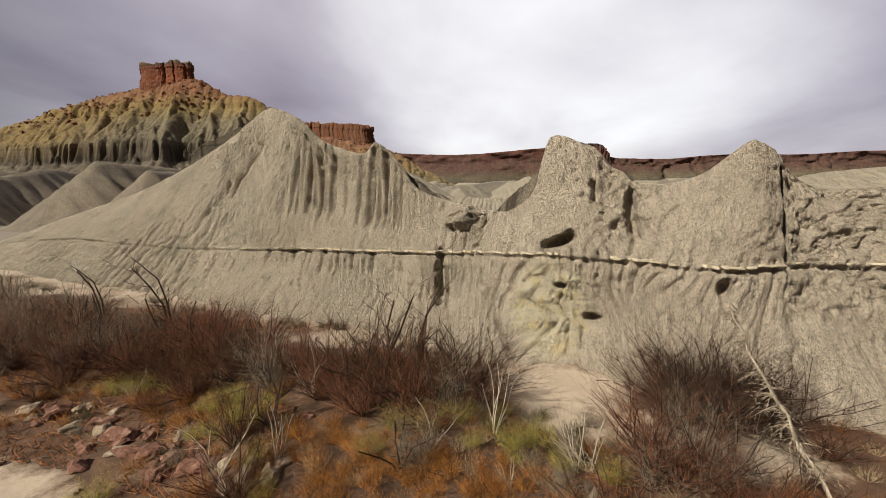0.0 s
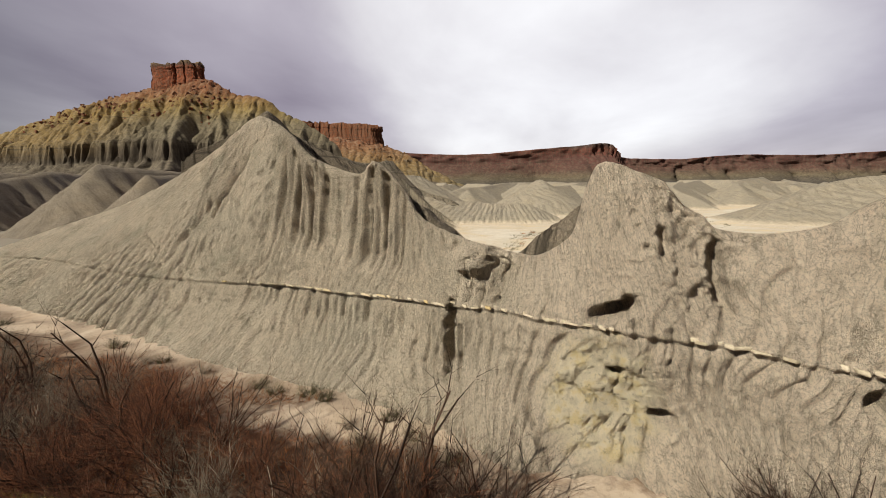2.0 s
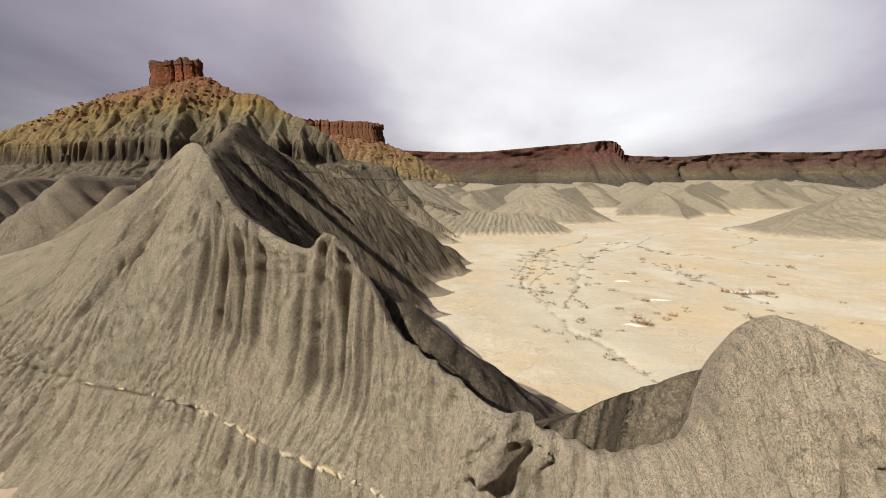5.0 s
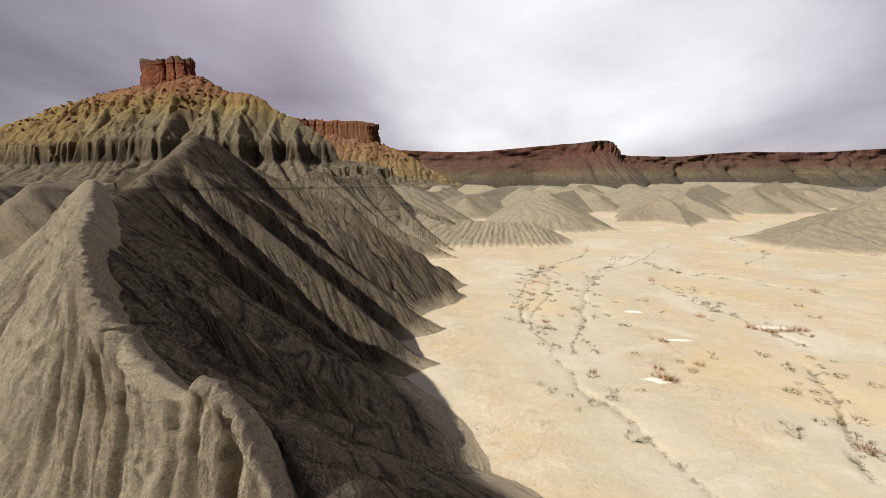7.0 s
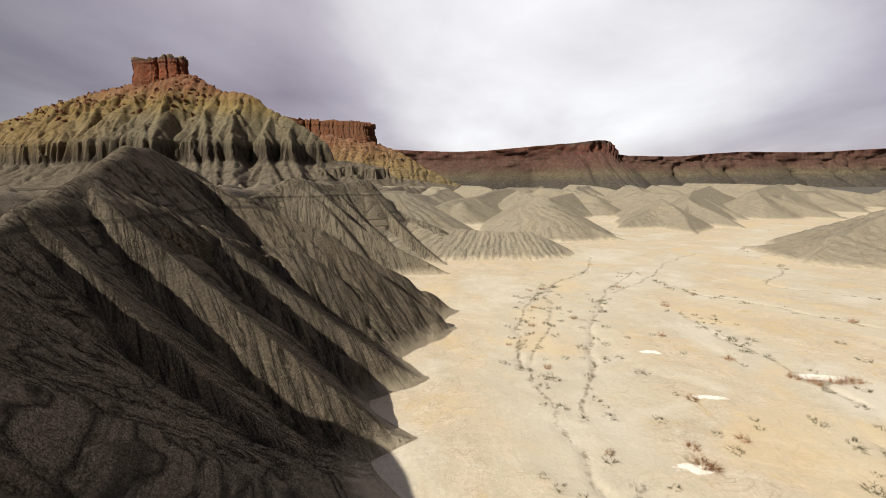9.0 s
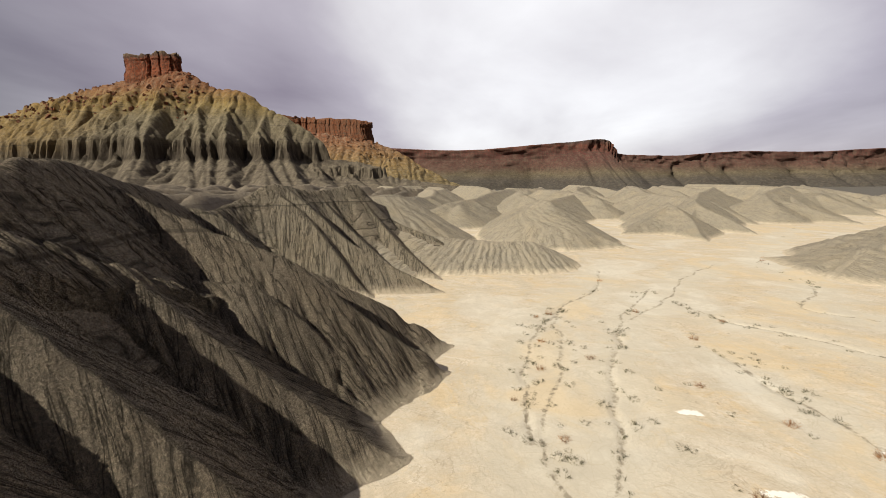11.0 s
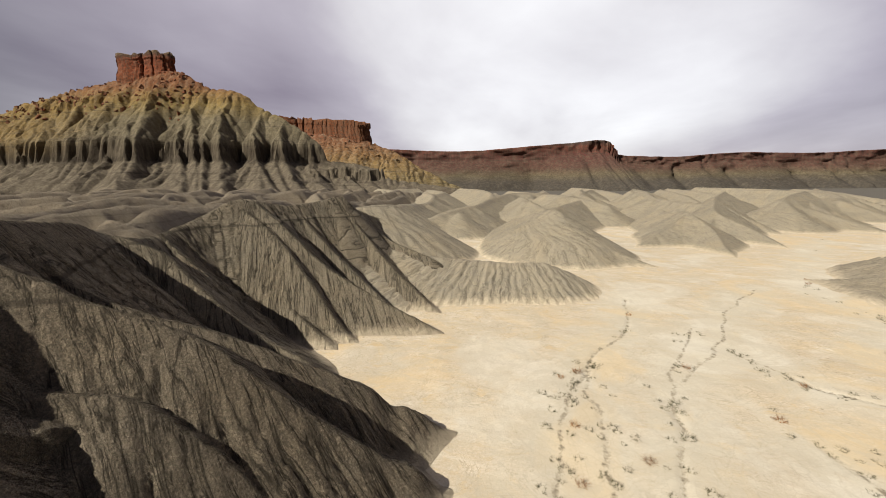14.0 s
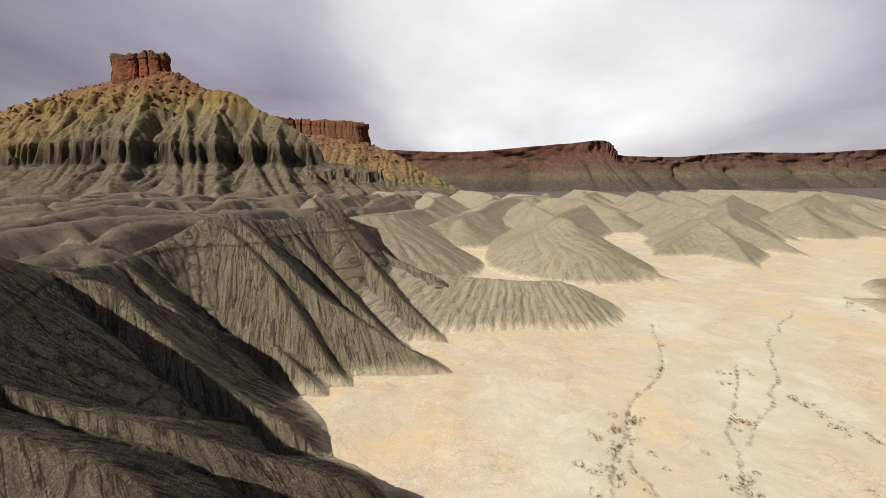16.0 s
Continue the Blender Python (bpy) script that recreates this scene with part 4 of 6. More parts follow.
def cap_rock(thing, outline, z0, z1, label, mat=M_CAP, tilt=0.0):
    """A sheer cap: columns and joints round an outline, ragged top."""
    pts = densify([(x, y, 0) for x, y in outline + outline[:1]], 2.0)
    n, rows = len(pts), 22
    cx, cy = pts[:, 0].mean(), pts[:, 1].mean()
    s = np.arange(n) * 2.0
    V = []
    for k in range(rows):
        v = k / (rows - 1)
        z = z0 + (z1 - z0) * v
        col = (1 - np.abs(np.sin(s / 6.5 + 3.0 * vnoise(s / 13, s * 0, seed=70))) ** 0.5) * 9.0
        rough = (fbm(s / 4, s * 0 + z / 3.0, octaves=3, seed=71) - 0.5) * 4.5
        step = 2.2 * smooth01(0.80, 0.86, v) - 2.5 * smooth01(0.42, 0.5, v)
        inset = col + rough + v * 4.0 - step
        dx, dy = pts[:, 0] - cx, pts[:, 1] - cy
        r = np.hypot(dx, dy)
        f = (r - inset) / r
        top = (np.floor(vnoise(s / 5, s * 0, seed=72) * 5) / 4 - 0.5) * 7 * smooth01(0.84, 0.97, v)
        V.append(np.stack([cx + dx * f, cy + dy * f, z + top + tilt * dx * v], 1))
    co = np.concatenate(V + [np.array([[cx, cy, z1 - 3]])])
    q = []
    for k in range(rows - 1):
        a = np.arange(n - 1) + k * n
        q.append(np.stack([a, a + 1, a + 1 + n, a + n], 1))
    a = np.arange(n - 1) + (rows - 1) * n
    q.append(np.stack([a, a + 1, a * 0 + len(co) - 1, a * 0 + len(co) - 1], 1))
    q = np.concatenate(q)
    me = bpy.data.meshes.new("cap")
    me.from_pydata([tuple(c) for c in co], [], [tuple(dict.fromkeys(map(int, f))) for f in q])
    me.materials.append(mat)
    part("cap", me, thing, label)


BUTTE_CREST = [(-1050, 610, 82), (-950, 632, 122), (-850, 650, 156), (-778, 658, 174), (-737, 662, 187), (-690, 664, 194), (-645, 664, 202), (-600, 667, 211), (-560, 668, 216), (-518, 666, 214), (-492, 664, 199), (-464, 662, 185), (-416, 660, 176), (-380, 660, 152), (-334, 661, 131), (-272, 664, 85), (-201, 670, 50), (-120, 676, 26), (-46, 680, 6)]


def butte_ribs():
    """Ribs down the front, each forking into pyramids above the cliff band."""
    rnd = random.Random(93)
    c = densify(BUTTE_CREST, 6)
    out = [BUTTE_CREST]
    tops = ((-1000, -0.5), (-930, -0.5), (-868, -0.5), (-800, -0.45), (-742, -0.42), (-690, -0.36), (-632, -0.22), (-583, -0.1), (-520, 0.04), (-468, 0.2), (-420, 0.12), (-372, 0.28), (-336, 0.2), (-292, 0.3), (-246, 0.3), (-200, 0.3), (-150, 0.3))
    for x0, lean in tops:
        i = int(np.argmin(np.abs(c[:, 0] - x0)))
        x, y, z = c[i] - np.array([0, 0, 4])
        lean += rnd.uniform(-0.05, 0.05)
        run = z / 0.92
        at = lambda f: (x + lean * run * f, y - run * f, z * (1 - f) + 3)
        out.append([at(f) for f in (0, 0.3, 0.6, 0.95)])
        # forks: two or three shorter ribs that part from it on the way down
        for f0, fan in ((0.22, -0.55), (0.26, 0.55), (0.46, -0.7), (0.44, 0.65)):
            f0 += rnd.uniform(-0.05, 0.05)
            fan = lean + fan * rnd.uniform(0.75, 1.2)
            p = at(f0)
            r2 = p[2] / 0.92 * rnd.uniform(0.85, 1.0)
            out.append([(p[0] + fan * r2 * f, p[1] - r2 * f, (p[2] - 2) * (1 - f) + 3) for f in (0, 0.35, 0.7, 1.0)])
    return out


red_butte = butte("butte", "grey and yellow banded butte under a red cap", butte_ribs(), (-1100, 400, 20, 800), 2.3, M_BUTTE, low=34, side=1.25)
cap_rock(red_butte, [(-629, 660), (-600, 653), (-560, 654), (-535, 661), (-528, 676), (-545, 692), (-600, 694), (-629, 684)], 185, 238, "sheer red sandstone cap with ragged top")
M_MESA = strata_material("orange_mesa_slope", [
    (0.0, (0.17, 0.145, 0.095)), (0.2, (0.24, 0.18, 0.08)), (0.5, (0.26, 0.165, 0.062)), (0.78, (0.22, 0.10, 0.045)), (1.0, (0.19, 0.07, 0.038))], 0, 130, 14, 0.02, 0.7, 0.3)
def mesa_ribs():
    rnd = random.Random(95)
    crest = [(-700, 850, 146), (-430, 846, 140), (-330, 843, 130), (-275, 840, 119), (-240, 838, 104), (-200, 836, 86), (-88, 836, 24), (-30, 836, 2)]
    out = [crest]
    for x, y, z in densify(crest, 34)[1:-1]:
        lean, run = rnd.uniform(0.1, 0.5), z / 0.72
        out.append([(x + lean * run * f, y - run * f, (z - 3) * (1 - f) + 2) for f in (0, 0.35, 0.7, 1.0)])
    return out


red_mesa = butte("mesa", "flat-topped mesa with red cliff and yellow slopes", mesa_ribs(), (-760, 640, 20, 960), 3.4, M_MESA, cliff=None, seed=61, side=0.62, rough=0.8)
cap_rock(red_mesa, [(-620, 862), (-480, 838), (-380, 829), (-300, 829), (-266, 833), (-262, 870), (-340, 890), (-620, 900)], 100, 160, "sheer dark red sandstone rim", tilt=-0.09)


def rubble(thing, xs, ys, seed, count, size, z_of, mat=M_CAP):
    """Fallen blocks below a cap, sunk into the slope."""
    rnd = random.Random(seed)
    V, F = [], []
    for _ in range(count):
        x, y = rnd.uniform(*xs), rnd.uniform(*ys)
        z = z_of(x, y)
        if z is None:
            continue
        r = size * rnd.uniform(0.4, 1.0) ** 2
        m = Euler((rnd.uniform(0, 6), rnd.uniform(0, 6), rnd.uniform(0, 6))).to_matrix()
        b = len(V)
        for k in range(8):
            c = Vector(((k & 1) * 2 - 1, (k >> 1 & 1) * 2 - 1, (k >> 2) * 2 - 1)) * r
            c = m @ Vector((c.x * rnd.uniform(0.7, 1.2), c.y * rnd.uniform(0.5, 1.0), c.z * rnd.uniform(0.4, 0.9)))
            V.append((x + c.x, y + c.y, z + c.z))
        F += [tuple(b + q for q in f) for f in ((0, 2, 3, 1), (4, 5, 7, 6), (0, 1, 5, 4), (2, 6, 7, 3), (0, 4, 6, 2), (1, 3, 7, 5))]
    me = bpy.data.meshes.new("rubble")
    me.from_pydata(V, [], F)
    me.materials.append(mat)
    tagged(part("rubble", me, thing, "fallen red sandstone blocks below the cap"), kind="stuff")


def slope_height(thing):
    """Height of a butte's slope by its nearest vertex."""
    me = next(o for o in thing.children if o.name.startswith("slope")).data
    co = np.empty(len(me.vertices) * 3, np.float32)
    me.vertices.foreach_get("co", co)
    co = co.reshape(-1, 3)

    def z_of(x, y):
        d = np.abs(co[:, 0] - x) + np.abs(co[:, 1] - y)
        k = int(np.argmin(d))
        return float(co[k, 2]) if d[k] < 6 else None
    return z_of


rubble(red_butte, (-880, -470), (600, 672), 31, 420, 3.4, slope_height(red_butte))
rubble(red_mesa, (-470, -190), (770, 838), 32, 200, 3.0, slope_height(red_mesa), M_MESA)


def escarpment():
    top = [(-900, 1500, 165), (-514, 1552, 170), (-406, 1565, 161), (-105, 1603, 152), (260, 1656, 178), (411, 1678, 187), (455, 1677, 150), (480, 1690, 132), (691, 1705, 124), (906, 1736, 137), (1229, 1778, 134), (1483, 1814, 144), (2200, 1900, 150)]
    c = densify(top, 9.0)
    n, rows = len(c), 46
    s = np.arange(n) * 9.0
    V = []
    for k in range(rows):
        v = k / (rows - 1)
        z = c[:, 2] * (1 - v) - 25 * v
        point = np.exp(-((c[:, 0] - 415) / 130) ** 2)
        run = 300 * np.clip((v - 0.2) / 0.8, 0, 1) ** 1.15 * (0.8 + 0.7 * point) + 14 * v
        gul = (1 - np.abs(np.sin(s / 62 + 3 * vnoise(s / 210, s * 0, seed=80))) ** 0.8) * 95 * smooth01(0.16, 0.6, v) * (1 - 0.4 * v) * (1 - 0.6 * point)
        rough = (fbm(s / 34, s * 0 + v * 7, octaves=5, seed=81, gain=0.6) - 0.5) * 44
        V.append(np.stack([c[:, 0] - 0.12 * 0, c[:, 1] - run + gul + rough, z + (fbm(s / 18, s * 0 + v * 14, octaves=3, seed=82) - 0.5) * 7 * (v > 0)], 1))
    V.insert(0, np.stack([c[:, 0], c[:, 1] + 500, c[:, 2] - 2], 1))
    co = np.concatenate(V)
    q = [np.stack([np.arange(n - 1) + k * n, np.arange(n - 1) + (k + 1) * n, np.arange(n - 1) + (k + 1) * n + 1, np.arange(n - 1) + k * n + 1], 1) for k in range(rows)]
    ob = new("escarpment", quads_mesh("escarpment", co, np.concatenate(q), M_FARCLIFF))
    tagged(ob, "long dark red escarpment on the horizon with talus slopes", "cliff", kind="structure")


escarpment()


# ---- the cut bank: a steep face with a thin sandstone bed ----
BAND = [(-85, 55, 0.3), (-60, 46.5, 2.8), (-45, 40.6, 3.8), (-32, 35.6, 3.8), (-26, 33.8, 3.8), (-21, 32.6, 3.95), (-17.4, 32.1, 3.95), (-13, 30.9, 4.2), (-8, 28.5, 4.4), (-4.1, 27.1, 4.6), (-1.1, 25.3, 4.8), (1.2, 24.6, 5.0), (2.8, 22.6, 5.2),
        (4.9, 21.2, 5.45), (6.0, 20.7, 5.4), (8.9, 20.3, 5.3), (10, 19.4, 5.25), (11.5, 18.7, 5.3), (13.6, 18.9, 5.4), (14.4, 19.5, 5.4), (17, 19.2, 5.4), (30, 16.0, 5.5), (60, 6.0, 5.5)]
TOE = [(-85, 50), (-60, 41.5), (-47, 36.6), (-37, 33.9), (-30, 31.6), (-26, 30.4), (-23, 29.3), (-18, 27.4), (-11.4, 25.6), (-6.2, 24.2), (-1.2, 22.6), (1.2, 20.8), (3.2, 20.6), (5.2, 20.9), (6.4, 20.5), (8.2, 18.2), (11.5, 16.5), (15, 16.6), (20, 16.0), (30, 13), (60, 3)]
APRON = [(-85, 52), (-60, 43.7), (-45, 38.4), (-32, 33.8), (-26, 31.9), (-21, 31.2), (-17, 30.3), (-12, 28.9), (-8, 27.4), (-4, 26.0), (-1.1, 24.4), (1.2, 23.0), (2.8, 21.8), (4.0, 21.4), (5.6, 21.2), (7.0, 20.6), (9, 19.5), (11.5, 18.0), (13.6, 18.2), (17, 18.2), (30, 14.8), (60, 4.6)]
MID = [(-85, 59, 0.4), (-65, 51.5, 3.4), (-45, 45.0, 6.4), (-32, 40.0, 7.8), (-26, 37.2, 8.6), (-22, 35.9, 9.0), (-17, 33.7, 9.2), (-13.6, 32.5, 9.2), (-10, 31.3, 8.6), (-6, 29.4, 8.3), (-3.2, 28.2, 7.4), (0, 26.4, 6.4), (2.5, 24.6, 6.4), (4.6, 22.7, 7.3), (6.4, 22.0, 8.2), (8.6, 21.7, 7.2), (10.4, 20.4, 7.0), (12.4, 18.9, 7.6), (13.6, 19.4, 7.6), (14.4, 20.1, 7.4), (17, 20.0, 7.2), (30, 17.2, 7.2), (60, 7.0, 7.2)]


def along(nodes, x, k):
    """Value k of a line of nodes at x, eased between nodes."""
    a = np.array(nodes, float)
    xs, v = a[:, 0], a[:, k]
    o = np.argsort(xs)
    fine = np.linspace(xs.min(), xs.max(), 760)
    lin = np.interp(fine, xs[o], v[o])
    ker = np.hanning(9); ker /= ker.sum()
    pad = np.pad(lin, 4, mode="edge")
    return np.interp(x, fine, np.convolve(pad, ker, "valid"))


def bank_face():
    x = np.concatenate([np.arange(-84, -50, 0.3), np.arange(-50, -25, 0.14), np.arange(-25, 17, 0.085), np.arange(17, 30, 0.16), np.arange(30, 58, 0.4)])
    n, rows = len(x), 150
    crest = densify(MAIN_CREST, 0.1)
    o = np.argsort(crest[:, 0])
    cy, cz = np.interp(x, crest[o, 0], crest[o, 1]), np.interp(x, crest[o, 0], crest[o, 2])
    west = densify(WEST_SPUR, 0.2)[::-1]
    cz = np.where(x < -21.9, np.interp(x, west[:, 0], west[:, 2]), cz)
    cy = np.where(x < -21.9, np.interp(x, west[:, 0], west[:, 1]), cy)
    # on the western slope the lines of fall lean away to the west
    k = smooth01(-14, -27, x) * 5.5
    xt, xa, xb, xm = x - k, x - 0.8 * k, x - 0.62 * k, x - 0.3 * k
    xt, xa, xb, xm = [np.maximum(q, -84.5) for q in (xt, xa, xb, xm)]
    bz = along(BAND, xb, 2)
    P = [np.stack([along(TOE, xt, 1) - 0.3, x * 0 - 0.25, xt], 1), np.stack([along(APRON, xa, 1), bz * 0.46, xa], 1), np.stack([along(BAND, xb, 1), bz, xb], 1),
         np.stack([along(MID, xm, 1), along(MID, xm, 2), xm], 1), np.stack([cy - 0.12, cz + 0.06, x], 1), np.stack([cy + 1.7, cz - 1.6, x], 1)]
    P = np.array(P)
    v = np.linspace(0, 5, rows)
    i = np.minimum(v.astype(int), 4)
    f = (v - i)[:, None, None]
    g = lambda k: P[np.clip(k, 0, 5)]
    p0, p1, p2, p3 = g(i - 1), g(i), g(i + 1), g(i + 2)
    C = 0.5 * (2 * p1 + (p2 - p0) * f + (2 * p0 - 5 * p1 + 4 * p2 - p3) * f ** 2 + (3 * p1 - p0 - 3 * p2 + p3) * f ** 3)
    Y, Z, X = C[:, :, 0], C[:, :, 1], C[:, :, 2].copy()
    V = np.broadcast_to(v[:, None], Y.shape)
    B = np.broadcast_to(bz, Y.shape)
    out = np.zeros_like(Y)
    # crumbly surface, coarser on the pillars
    pillar = np.exp(-((X - 6.8) / 2.3) ** 2) * smooth01(2.0, 2.3, V) + np.exp(-((X - 12.7) / 1.6) ** 2) * smooth01(2.0, 2.2, V) + 0.6 * smooth01(13.2, 13.8, X) * smooth01(1.2, 1.6, V)
    pillar = np.clip(pillar, 0, 1)
    broken = np.exp(-((X - 7.9) / 1.15) ** 4) * smooth01(2.1, 2.5, V) + smooth01(13.4, 13.9, X) * smooth01(1.0, 1.5, V)
    out += (fbm(X / 1.7, Y / 1.7, Z / 1.7, 4, seed=90) - 0.5) * (0.42 + 0.1 * pillar + 0.4 * broken)
    bill = np.abs(fbm(X / 0.55, Y / 0.55, Z / 0.7, 4, seed=191, gain=0.6) - 0.5) * 2
    out -= (0.25 - bill) * (0.08 + 0.12 * pillar + 0.6 * broken)
    out += (fbm(X / 0.30, Y / 0.30, Z / 0.36, 3, seed=91) - 0.5) * (0.22 + 0.16 * pillar + 0.35 * broken)
    # sheer fluted columns above the bed on the big shoulder, and below the bed along the bank
    sway = (vnoise(X / 3, Z / 5, seed=92) - 0.5) * 0.8
    colw = 1 - np.abs(np.sin(np.pi * (X + sway) / 1.25 + 2.2 * vnoise(X / 2.1, Z * 0, seed=93))) ** 0.6
    cols = np.exp(-((X + 12.3) / 3.2) ** 4) * smooth01(2.35, 2.75, V) * (1 - smooth01(3.5, 3.85, V)) + np.exp(-((X + 6.0) / 1.9) ** 4) * smooth01(2.25, 2.6, V) * (1 - smooth01(3.7, 3.95, V))
    out -= cols * (1.05 * colw + 0.25 + 0.32 * (1 - np.abs(np.sin(np.pi * X / 0.43 + 3 * vnoise(X, Z / 4, seed=94)))))
    low = np.exp(-((X + 10.5) / 7.0) ** 6) * smooth01(1.15, 1.55, V) * (1 - smooth01(1.93, 1.99, V))
    colb = 1 - np.abs(np.sin(np.pi * (X + sway) / 1.7 + 3 * vnoise(X / 2.6, Z * 0, seed=95))) ** 0.5
    out -= low * (0.8 * colb + 0.2 * (1 - np.abs(np.sin(np.pi * X / 0.4))))
    # rain rills down the aprons and upper slopes, leaning with the slope
    lean = (X + (fbm(X / 2.5, Z / 2.0, octaves=3, seed=96) - 0.5) * 1.6 + 0.25 * np.sin(X * 0.7) * (5 - Z))
    r1 = 1 - np.abs(np.sin(np.pi * lean / 0.62)) ** 0.6
    r2 = 1 - np.abs(np.sin(np.pi * (lean + 0.17) / 0.27)) ** 0.6
    soft = np.clip(1 - cols - low - 0.8 * pillar, 0, 1)
    x1 = np.broadcast_to(x, X.shape)
    westr = smooth01(-17, -22, x1)
    r3 = 1 - np.abs(np.sin(np.pi * (x1 + (fbm(X / 3, Z / 3, octaves=3, seed=101) - 0.5) * 1.5) / 1.05)) ** 0.6
    out -= westr * (0.75 * r3 * (0.3 + vnoise(X / 5, Z / 4, seed=102)) + 0.26 * r1) * smooth01(4.2, 3.6, V)
    out -= soft * (1 - westr) * (0.34 * r1 * (0.15 + vnoise(X / 2, Z / 2, seed=97)) + 0.12 * r2)
    # deep gullies on the western shoulder
    for gx0, gx1, z0, z1, dep, wid in ((-19.4, -22.3, 13.2, 8.0, 0.9, 0.42), (-22.5, -24.3, 9.6, 6.5, 0.5, 0.35), (1.5, 3.1, 3.4, 0.2, 0.45, 0.13), (9.6, 9.9, 3.2, 1.0, 0.3, 0.1)):
        t = np.clip((Z - z0) / (z1 - z0), 0, 1)
        gx = gx0 + (gx1 - gx0) * t
        inz = smooth01(min(z0, z1) - 0.3, min(z0, z1) + 0.4, Z) * (1 - smooth01(max(z0, z1) - 0.4, max(z0, z1) + 0.3, Z))
        out -= dep * inz * np.exp(-((X - gx) / wid) ** 2)
    # cave over the bed, pockets, slots, and the notch on the flank of the pillar
    for hx, hz, wx, wz, dep, tilt in ((5.25, 6.02, 0.62, 0.26, 1.5, 0.42), (5.25, 3.85, 0.30, 0.16, 0.7, 0.0), (6.75, 2.35, 0.36, 0.22, 0.8, -0.15), (-1.15, 3.2, 0.24, 1.35, 1.6, 0.0), (-0.55, 3.0, 0.09, 0.9, 0.6, -0.1),
                                      (11.3, 4.45, 0.22, 0.38, 0.8, 0.2), (8.55, 7.2, 0.24, 1.1, 0.9, 0.05), (6.95, 8.35, 0.14, 0.55, 0.7, 0.4), (1.25, 6.1, 0.5, 0.75, 0.75, 0.0), (13.75, 7.4, 0.16, 1.9, 0.9, 0.0),
                                      (4.3, 7.0, 0.08, 0.1, 0.3, 0), (6.1, 9.4, 0.1, 0.1, 0.35, 0), (6.2, 8.9, 0.09, 0.08, 0.3, 0), (6.4, 8.2, 0.08, 0.1, 0.3, 0), (-13.3, 13.0, 0.12, 0.35, 0.5, 0), (-11.1, 12.0, 0.1, 0.4, 0.5, 0.5), (0.9, 7.4, 0.25, 0.15, 0.4, 0)):
        dx, dz = X - hx, Z - hz - tilt * (X - hx)
        rag = 1 + 1.9 * (fbm(X / 0.35, Z / 0.35, octaves=3, seed=98) - 0.5)
        q = (np.abs(dx) / wx) ** 3 + (np.abs(dz) / wz) ** 3
        out -= dep * np.exp(-(q * rag) ** 1.5)
    # the broken knob beside the saddle
    knob = np.exp(-((X + 0.1) / 0.8) ** 4 - ((Z - 6.7) / 0.95) ** 4)
    out += knob * (0.75 + (fbm(X / 0.5, Z / 0.5, octaves=3, seed=104) - 0.5) * 1.8)
    # the hollow scar under the cave: broken plates
    scar = np.exp(-((X - 4.8) / 2.0) ** 6 - ((Z - 2.5) / 2.45) ** 6)
    plates = np.floor(fbm(X / 0.9, Z / 0.7, octaves=3, seed=99) * 9) / 9
    out += scar * ((plates - 0.5) * 0.62 - 0.12)
    # ledge of the bed and the undercut beneath it
    out += 0.10 * np.exp(-((Z - B) / 0.10) ** 4) - 0.16 * np.exp(-((Z - B + 0.20) / 0.10) ** 2) * (0.4 + vnoise(X / 1.3, Z * 0, seed=100))
    # the ends run into the hill
    fade = 1 - 0.75 * smooth01(4.0, 4.6, V)
    nx, ny = -0.30, -0.95
    co = np.stack([X + out * nx * fade, Y + out * ny * fade, Z + out * 0.12 * fade], -1)
    return x, v, co


